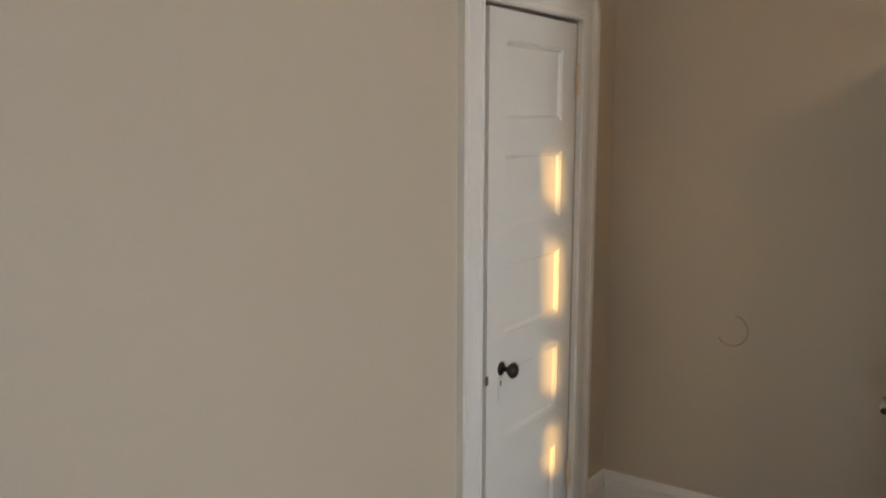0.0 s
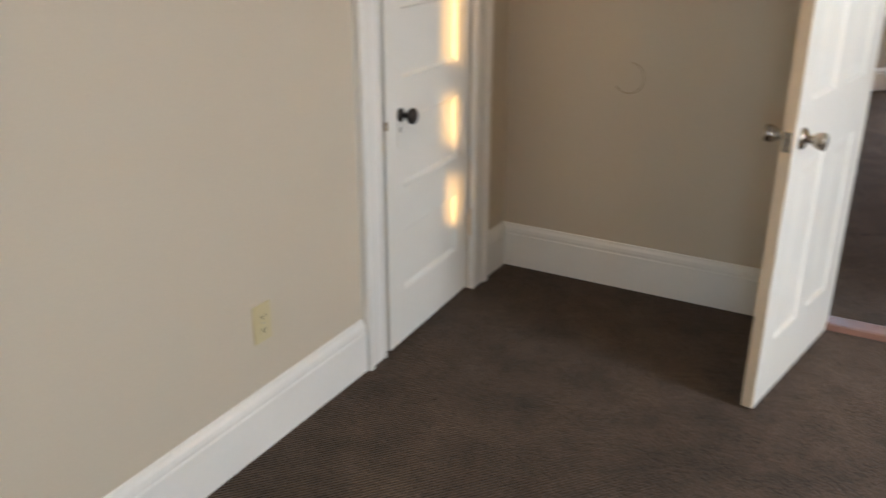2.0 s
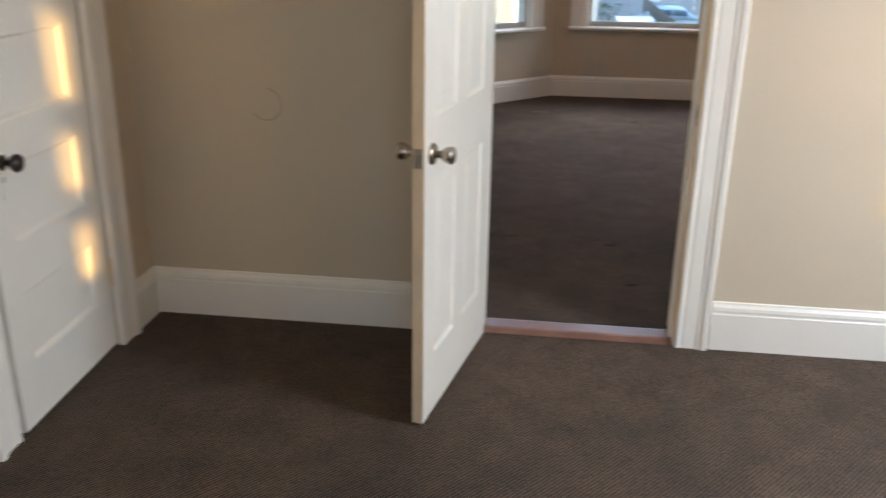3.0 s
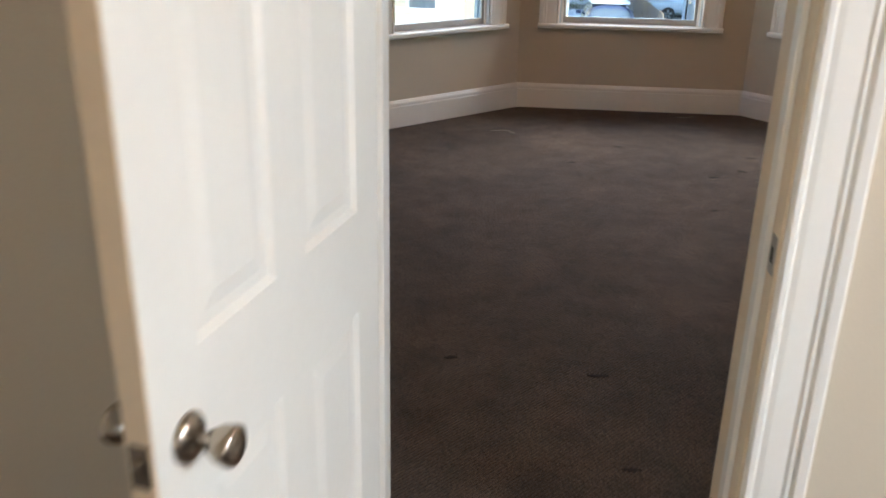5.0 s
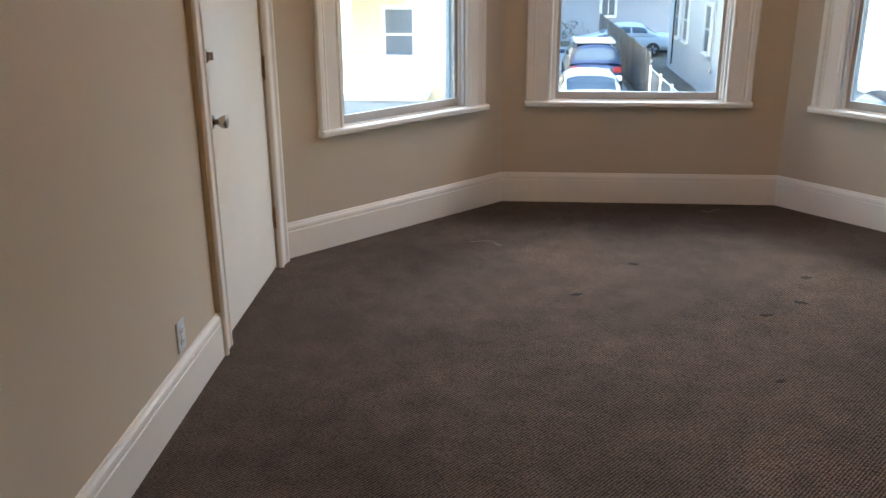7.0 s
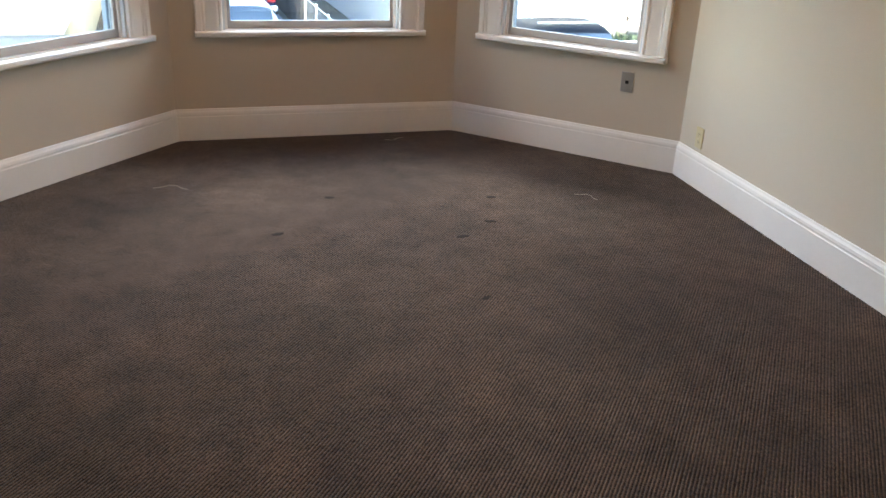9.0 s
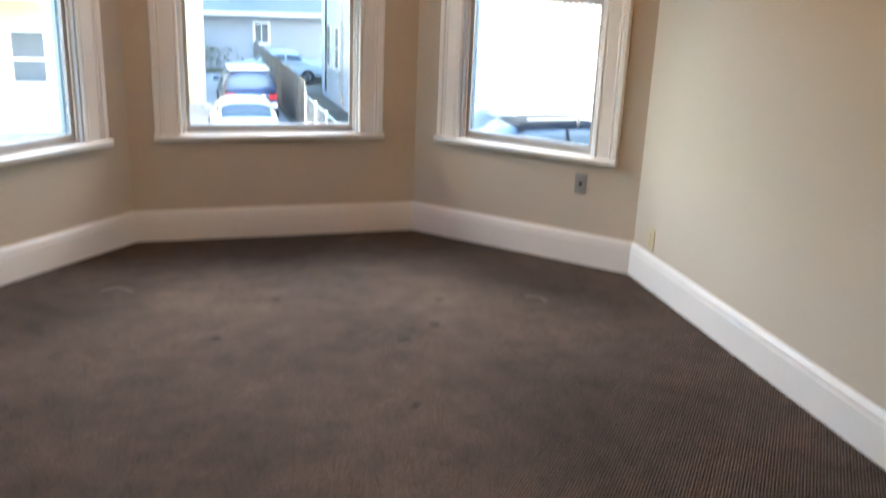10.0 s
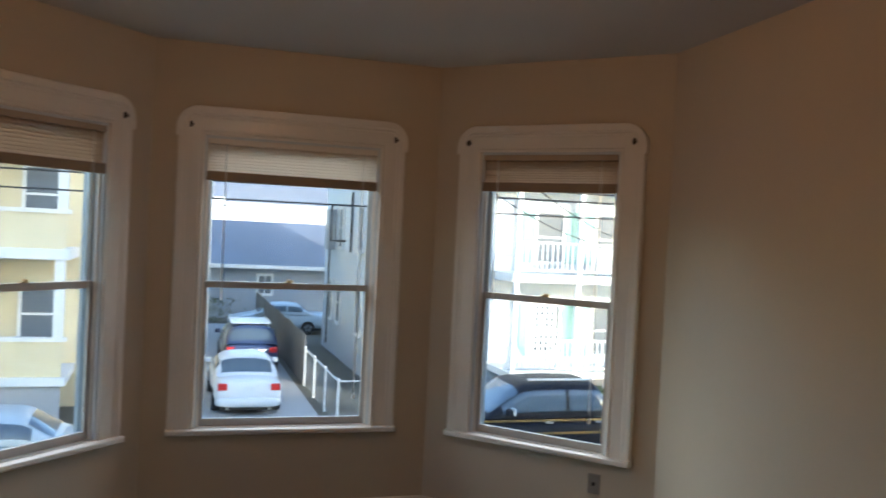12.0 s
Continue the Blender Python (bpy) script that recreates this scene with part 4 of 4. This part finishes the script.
# rear wing of the cream house, reaching to the driveway
part("rear_wing", box(CX1 - 0.2, 1.66, 33.7, 41.0, G, CT + 0.4), CREAM, cream)
part("corner_board", box(1.36, 1.70, 33.65, 34.0, G, CT + 0.4), OUTTRIM, cream, "broad white corner board")
part("wing_roof", gable_roof(CX1 - 0.2, 1.66, 33.7, 41.0, CT + 0.4, 1.6), SHINGLE2, cream)
tagged(part("siding", boards(1.36 - CX1, CT - G - 0.6, 0.17), CREAM, cream, m=pose(CX1, 33.685, G + 0.7)), kind="stuff")
for z in (-0.35, 2.75):
    house_window(cream, -0.4, 33.66, z, 0.85, 1.35)
part("porch_roof", box(-14.8, -1.8, 22.1, CY0 - 0.05, 4.85, 5.05), OUTTRIM, cream)
part("porch_skirt", box(-14.5, -2.1, 22.4, 22.46, G, -1.15), CONCRETE, cream)

# low garages and roofs behind the yard
garage = empty("garage_building", pose(0, 0, -1.3), "long blue-grey garage with a shingle roof", "building")
part("wall", box(-6.0, 16.0, 47.0, 58.0, G, 0.9), STUCCO, garage)
part("roof", gable_roof(-6.0, 16.0, 47.0, 58.0, 0.9, 2.3, 0.5), SHINGLE, garage, "blue-grey shingle roof")
part("gutter", box(-6.5, 16.5, 46.36, 46.50, 0.86, 1.06), OUTTRIM, garage)
shed_window = part("window", slab(4.65, 5.55, -0.6, 0.6, 46.92, 46.99, [(4.78, 5.42, -0.46, 0.46)]), OUTTRIM, garage)
part("pane", box(4.78, 5.42, 46.95, 46.97, -0.46, 0.46), DARKPANE, shed_window)
part("glazing_bar", box(5.08, 5.12, 46.93, 46.95, -0.46, 0.46), OUTTRIM, shed_window)
white_block = empty("flat_roof_building", pose(0, 0, -1.9), "long white building with a flat top", "building")
part("wall", box(-10.0, 20.0, 62.0, 70.0, G, 5.0), OUTTRIM, white_block)
part("parapet", box(-10.2, 20.2, 61.8, 70.2, 5.0, 5.25), SIDING, white_block)
far_house = empty("house", pose(0, 0, -4.0), "distant house with a broad grey roof", "house")
part("wall", box(-12.0, 22.0, 74.0, 90.0, G, 5.5), SIDING, far_house)
part("roof", gable_roof(-12.0, 22.0, 74.0, 90.0, 5.5, 4.6), SHINGLE, far_house)
dorm = part("dormer", box(0.8, 4.4, 74.5, 80.0, 5.6, 8.0), OUTTRIM, far_house)
for x in (1.8, 3.3):
    part("pane", box(x - 0.45, x + 0.45, 74.44, 74.5, 6.5, 7.4), DARKPANE, dorm)

# fences along the driveway
fence = empty("board_fence", pose(4.45, 27.5, G), "weathered grey wooden board fence beside the driveway", "fence")
first = None
bd = bmesh.new()
add_box(bd, -0.012, 0.012, 0.004, 0.146, 0.0, 1.62)
first = part("board", bd, WOODFENCE, fence, m=pose(0, 0, 0))
for k in range(1, 112):
    ob = first.copy()
    scene.collection.objects.link(ob)
    ob.matrix_basis = pose(rng.uniform(-0.012, 0.012), 0.152 * k, rng.uniform(-0.05, 0.03), 0, rng.uniform(-0.8, 0.8), 0)
for z in (0.35, 1.3):
    part("rail", box(0.016, 0.06, 0, 17.0, z, z + 0.09), WOODFENCE, fence)
chain = empty("chain_link_fence", pose(4.45, 21.6, G), "galvanised chain-link fence with white posts", "fence")
for k in range(4):
    part("post", lathe(((0.03, 0), (0.03, 1.2), (0.04, 1.2), (0.035, 1.24), (0.004, 1.26)), 10), OUTTRIM, chain, m=pose(0, 1.9 * k, 0))
part("top_rail", tube([(0, 0, 1.17), (0, 5.8, 1.17)], 0.022, 6), OUTTRIM, chain)
part("post", lathe(((0.03, 0), (0.03, 1.2), (0.04, 1.2), (0.035, 1.24), (0.004, 1.26)), 10), OUTTRIM, chain, m=pose(2.0, 0, 0))
part("top_rail", tube([(0, 0, 1.17), (2.0, 0, 1.17)], 0.022, 6), OUTTRIM, chain)
bm = bmesh.new()
for k in range(26):
    for s in (-1, 1):
        y = 5.8 * k / 26
        y2 = y + s * 0.7
        tube([(0, y, 0.05 if s > 0 else 0.05), (0, min(max(y2, 0), 5.8), 1.15)], 0.0035, 3, bm)
for k in range(16):
    for s in (-1, 1):
        x = 2.0 * k / 16
        tube([(x, 0, 0.05), (min(max(x + s * 0.7, 0), 2.0), 0, 1.15)], 0.0035, 3, bm)
tagged(part("mesh", bm, GALV, chain), kind="stuff")


# ---- vehicles ----
def loft(sections, n=16, power=4.0):
    """Body shell along x from sections (x, half width, z low, z high), superellipse in cross-section."""
    bm = bmesh.new()
    rings = []
    for x, hwid, z0, z1 in sections:
        ring = []
        for i in range(n):
            a = 2 * math.pi * (i + 0.5) / n
            c, s = math.cos(a), math.sin(a)
            ring.append(bm.verts.new((x, hwid * math.copysign(abs(c) ** (2 / power), c), (z0 + z1) / 2 + (z1 - z0) / 2 * math.copysign(abs(s) ** (2 / power), s))))
        rings.append(ring)
    for a, b in zip(rings, rings[1:]):
        for i in range(n):
            bm.faces.new((a[i], a[(i + 1) % n], b[(i + 1) % n], b[i]))
    bm.faces.new(rings[0]), bm.faces.new(rings[-1])
    return bm


def wheel(parent, x, y, r, w=0.21):
    s = 1 if y > 0 else -1
    t = part("tyre", lathe(((r * 0.62, -w / 2), (r * 0.94, -w / 2), (r, -w / 2 + 0.03), (r, w / 2 - 0.03), (r * 0.94, w / 2), (r * 0.62, w / 2)), 24, pose(x, y, r, 90, 0, 0)), TYRE, parent)
    bm = lathe(((r * 0.63, 0.0), (r * 0.63, 0.02), (r * 0.55, 0.012), (0.10, 0.014), (0.06, 0.03), (0.003, 0.03)), 20, pose(x, y + s * w * 0.42, r, -90 * s, 0, 0))
    rim = part("rim", bm, BLACK, t)
    bm = bmesh.new()
    for k in range(5):
        mk = pose(x, y + s * w * 0.5, r, 0, 72 * k, 0)
        add_box(bm, -0.03, 0.03, -0.012, 0.012, 0.03, r * 0.60, mk)
    part("spokes", bm, RIM, rim)


def vehicle(name, m, label, paint, L, W, belt, roof, cab, wheels, r, kind):
    """A car with its nose towards +x and its tail at x = 0. cab: rear foot, rear roof, front roof, front foot of the cabin."""
    root = empty(name, m, label, "car" if kind != "pickup" else "pickup truck")
    hw_ = W / 2
    a, b, c, d = cab
    low = 0.24 if kind == "sedan" else 0.36
    hood = belt - 0.06
    tail = belt if kind != "suv" else belt
    secs = [(0.0, hw_ * 0.86, low + 0.16, tail - 0.10), (0.06, hw_ * 0.93, low + 0.03, tail - 0.03), (0.25, hw_ * 0.98, low, tail), (L * 0.3, hw_, low - 0.02, belt), (L * 0.62, hw_, low - 0.02, belt),
            (d, hw_ * 0.99, low - 0.02, belt - 0.01), (L - 0.35, hw_ * 0.96, low, hood - 0.10), (L - 0.08, hw_ * 0.88, low + 0.04, hood - 0.20), (L, hw_ * 0.78, low + 0.12, hood - 0.30)]
    part("body", loft(secs, 28, 3.6), paint, root, smooth=True)
    wr = hw_ * 0.80
    z0 = belt - 0.06
    square = 4.6 if kind == "pickup" else 3.2
    foot = 1.5 if kind == "pickup" else 6
    keys = ((a - 0.02, 0.0), (b, 0.97 if kind == "pickup" else 0.93), ((b + c) / 2, 1.0), (c, 0.95), (d + 0.02, 0.0))

    def rise(x):
        """Height of the roof line over the belt at x, its breaks rounded."""
        total = 0.0
        for k in range(-4, 5):
            xx = min(max(x + 0.03 * k, keys[0][0]), keys[-1][0])
            for (xa, ha), (xb, hb) in zip(keys, keys[1:]):
                if xa <= xx <= xb:
                    total += ha + (hb - ha) * (xx - xa) / (xb - xa)
                    break
        return total / 9 * (roof - z0)

    def shell(x, ang, out=0.0):
        cs, sn = math.cos(ang), math.sin(ang)
        y = math.copysign(abs(cs) ** (2 / square), cs) * (hw_ * 0.94 - (hw_ * 0.94 - wr) * 0.5 * abs(sn))
        return Vector((x, y + out * cs, z0 + rise(x) * abs(sn) ** (2 / square) + out * abs(sn)))

    def skin(x0, x1, a0, a1, out, nx, na):
        bm = bmesh.new()
        grid = [[bm.verts.new(shell(x0 + (x1 - x0) * i / nx, radians(a0 + (a1 - a0) * j / na), out)) for j in range(na + 1)] for i in range(nx + 1)]
        for i in range(nx):
            for j in range(na):
                bm.faces.new((grid[i][j], grid[i + 1][j], grid[i + 1][j + 1], grid[i][j + 1]))
        return bm

    part("cabin", skin(a, d, 0, 180, 0.0, 30, 24), paint, root, smooth=True)
    part("rear_window", skin(a + (b - a) * 0.22, a + (b - a) * 0.86, 42, 138, 0.010, 6, 10), CARGLASS, root, smooth=True)
    part("windscreen", skin(d + (c - d) * 0.14, d + (c - d) * 0.88, 40, 140, 0.010, 6, 10), CARGLASS, root, smooth=True)
    mid_x = b + (c - b) * 0.46
    for lo_, hi_ in ((foot, 36), (180 - foot, 144)):
        for xa, xb in ((a + (b - a) * 0.75, mid_x - 0.04), (mid_x + 0.04, c + (d - c) * 0.55)):
            part("side_window", skin(xa, xb, lo_, hi_, 0.008, 8, 5), CARGLASS, root, smooth=True)
    for x in wheels:
        for y in (-hw_ + 0.09, hw_ - 0.09):
            wheel(root, x, y, r)
    for s in (-1, 1):
        y0, y1 = sorted((s * hw_ * 0.62, s * hw_ * 0.90))
        part("tail_light", box(-0.012, 0.10, y0, y1, belt - 0.28, belt - 0.10, 0.02), TAIL, root)
        part("side_mirror", box(d - 0.55, d - 0.43, *sorted((s * (hw_ * 0.95), s * (hw_ * 0.95 + 0.20))), belt + 0.02, belt + 0.16, 0.03), paint, root)
        part("headlight", box(L - 0.22, L - 0.03, *sorted((s * hw_ * 0.50, s * hw_ * 0.80)), hood - 0.30, hood - 0.19, 0.02), CORD, root)
        for u in (L * 0.36, L * 0.56):
            part("door_handle", box(u, u + 0.18, *sorted((s * hw_ * 0.985, s * (hw_ * 0.985 + 0.03))), belt - 0.16, belt - 0.12, 0.008), RIM if kind == "pickup" else paint, root)
    part("bumper", loft([(-0.05, hw_ * 0.80, low + 0.06, low + 0.24), (0.0, hw_ * 0.90, low + 0.02, low + 0.28), (0.12, hw_ * 0.97, low, low + 0.28)], 16, 4.0), paint, root, smooth=True)
    part("underside", box(0.15, L - 0.15, -hw_ * 0.8, hw_ * 0.8, low - 0.08, low + 0.05), BLACK, root)
    part("number_plate", box(-0.022, 0.0, -0.16, 0.16, belt - 0.30, belt - 0.16), PLATE, root)
    for s in (-1, 1):
        part("exhaust_tip", tube([(-0.06, s * hw_ * 0.6, low), (0.12, s * hw_ * 0.6, low)], 0.04, 10), STEEL, root)
    if kind != "sedan":
        for s in (-1, 1):
            part("roof_rail", tube([(b + 0.15, s * wr * 0.86, roof + 0.05), (c - 0.15, s * wr * 0.86, roof + 0.05)], 0.022, 6), SILVER, root)
    return root


vehicle("car", pose(2.36, 22.8, G + 0.03, 0, 0, 90), "pale silver saloon parked tail-out on the driveway", SILVER, 4.55, 1.76, 0.97, 1.44, (0.72, 1.40, 2.55, 3.35), (0.95, 3.55), 0.32, "sedan")
suv = vehicle("car", pose(2.95, 29.0, G + 0.03, 0, 0, 90), "dark blue estate car with a white roof on the driveway", NAVY, 4.5, 1.82, 1.05, 1.66, (0.05, 0.42, 2.5, 3.4), (0.85, 3.5), 0.35, "suv")
part("roof_panel", box(0.55, 2.4, -0.66, 0.66, 1.655, 1.675, 0.008), SILVER, suv, "pale roof panel")
truck = vehicle("pickup_truck", pose(11.33, 17.6, G, 0, 0, 180), "black pickup truck with chrome handles parked on the street", BLACKCAR, 5.8, 1.98, 1.32, 1.98, (1.90, 2.05, 3.90, 4.75), (1.05, 4.75), 0.40, "pickup")
for s in (-1, 1):
    part("mirror_cap", box(4.16, 4.20, *sorted((s * 0.95, s * 1.15)), 1.36, 1.50, 0.01), PLATE, truck, "chrome mirror cap")
    # gold reflections on the truck's side, put in as brass strips
    for z in (0.93, 1.20):
        part("side_reflection", box(0.9, 5.1, *sorted((s * 0.975, s * 0.998)), z, z + 0.05, 0.004), BRASS, truck, "brassy strip standing for a gold reflection on the side")
part("bed_liner", box(0.12, 1.75, -0.80, 0.80, 1.27, 1.335, 0.01), BLACK, truck)
vehicle("car", pose(7.4, 41.0, G, 0, 0, 180), "pale parked car beyond the wooden fence", GREYCAR, 4.5, 1.78, 0.98, 1.45, (0.72, 1.40, 2.55, 3.35), (0.95, 3.55), 0.32, "sedan")
vehicle("car", pose(-0.7, 17.6, G, 0, 0, 180), "pale blue-grey saloon parked along the street", GREYCAR, 4.55, 1.76, 0.97, 1.44, (0.72, 1.40, 2.55, 3.35), (0.95, 3.55), 0.32, "sedan")

# bins beside the porch
bin_ = empty("wheelie_bin", pose(15.2, 21.6, G), "blue plastic wheelie bin beside the porch", "bin", "bins by the porch")
bm = bmesh.new()
lo = [bm.verts.new(p) for p in ((-0.24, -0.24, 0.08), (0.24, -0.24, 0.08), (0.24, 0.24, 0.08), (-0.24, 0.24, 0.08))]
hi = [bm.verts.new(p) for p in ((-0.30, -0.32, 1.0), (0.30, -0.32, 1.0), (0.30, 0.32, 1.0), (-0.30, 0.32, 1.0))]
bm.faces.new(lo), bm.faces.new(hi)
for i in range(4):
    bm.faces.new((lo[i], lo[(i + 1) % 4], hi[(i + 1) % 4], hi[i]))
part("body", bm, BIN, bin_)
part("lid", box(-0.33, 0.33, -0.36, 0.34, 1.0, 1.07, 0.02), BIN, bin_)
for s in (-1, 1):
    part("wheel", lathe(((0.11, -0.03), (0.11, 0.03)), 14, pose(s * 0.25, 0.26, 0.11, 0, 90, 0)), TYRE, bin_)
copy_thing(bin_, pose(14.3, 21.7, G, 0, 0, 8))

# front yard fence of the pale house
yard = empty("chain_link_fence", pose(5.0, 20.4, G), "low pale metal fence along the front yard", "fence")
for k in range(7):
    part("post", lathe(((0.03, 0), (0.03, 1.05), (0.004, 1.08)), 8), OUTTRIM, yard, m=pose(2.0 * k, 0, 0))
for z in (0.15, 1.0):
    part("rail", tube([(0, 0, z), (12, 0, z)], 0.02, 6), OUTTRIM, yard)
bm = bmesh.new()
for k in range(90):
    for s in (-1, 1):
        x = 12 * k / 90
        tube([(x, 0, 0.15), (min(max(x + s * 0.5, 0), 12), 0, 1.0)], 0.005, 3, bm)
tagged(part("mesh", bm, GALV, yard), kind="stuff")


# shrubs in the yards and bare trees on the skyline
def shrub(x, y, w, h, n):
    bm = bmesh.new()
    for k in range(n):
        p = Vector((rng.gauss(0, w * 0.3), rng.gauss(0, w * 0.22), h * rng.random() ** 0.7))
        m = Matrix.Translation(p) @ Euler((rng.random() * 6, rng.random() * 6, rng.random() * 6)).to_matrix().to_4x4()
        s = rng.uniform(0.05, 0.11)
        bm.faces.new([bm.verts.new(m @ Vector(q)) for q in ((-s, 0, 0), (0, -s * 0.5, 0), (s, 0, 0), (0, s * 0.5, 0.02))])
    root = empty("shrub", pose(x, y, G), "low dark green shrub in the front yard", "shrub", "yard shrubs")
    part("stem", tube([(0, 0, 0), (0.05, 0.02, h * 0.6)], (0.04, 0.015), 6), BARK, root)
    tagged(part("leaves", bm, SHRUB, root), kind="stuff")


for x, y, w, h in ((11.9, 21.9, 1.6, 0.9), (13.2, 22.2, 1.4, 0.8), (-4.6, 21.4, 1.8, 0.7), (-7.4, 21.4, 1.8, 0.7), (2.0, 44.8, 2.6, 1.2)):
    shrub(x, y, w, h, 420)


def bare_tree(x, y, h):
    root = empty("tree", pose(x, y, G), "bare autumn tree on the skyline behind the roofs", "tree", "skyline trees")
    bm, tw = bmesh.new(), bmesh.new()
    tube([(0, 0, 0), (0.1, 0, h * 0.35), (0.0, 0.1, h * 0.6)], (0.3, 0.22, 0.14), 8, bm)
    for k in range(9):
        a, z = rng.random() * 6.28, h * rng.uniform(0.3, 0.6)
        r = h * rng.uniform(0.2, 0.34)
        e = Vector((r * math.cos(a), r * math.sin(a), z + h * rng.uniform(0.2, 0.4)))
        mid = Vector((e.x * 0.45, e.y * 0.45, z + (e.z - z) * 0.35))
        tube([(0.03, 0.03, z), mid, e], (0.12, 0.07, 0.02), 5, bm)
        for j in range(26):
            s = mid.lerp(e, rng.random())
            q = s + Vector((rng.gauss(0, 1), rng.gauss(0, 1), abs(rng.gauss(0, 1)))) * h * 0.08
            tube([s, q], (0.025, 0.008), 3, tw)
    part("trunk", bm, BARK, root)
    tagged(part("crown", tw, TWIG, root), kind="stuff")


for x, y, h in ((3.0, 99.0, 11.5), (9.5, 96.0, 12.5), (14.5, 98.0, 12.0), (-6.0, 100.0, 12.0), (20.0, 97.0, 13.0)):
    bare_tree(x, y, h)

# overhead wires along and across the street
for y, z, sag in ((18.0, 2.65, 0.25), (18.0, 3.05, 0.3), (18.3, 3.12, 0.15)):
    pts = [(-40 + 80 * k / 24, y, z + 0.006 * (k - 12) - sag * (1 - ((k - 12) / 12) ** 2)) for k in range(25)]
    tagged(link("overhead_wire", tube(pts, 0.018, 5), CABLE), "black overhead wire strung along the street", "wire", "street wires")
for dx in (0, 1.4):
    pts = [(5.2 + dx + 6.6 * k / 12, 18.0 + 5.0 * k / 12, 4.1 - 2.2 * k / 12 - 0.3 * (1 - ((k - 6) / 6) ** 2)) for k in range(13)]
    tagged(link("overhead_wire", tube(pts, 0.016, 5), CABLE), "black service wire running down to a house", "wire", "street wires")
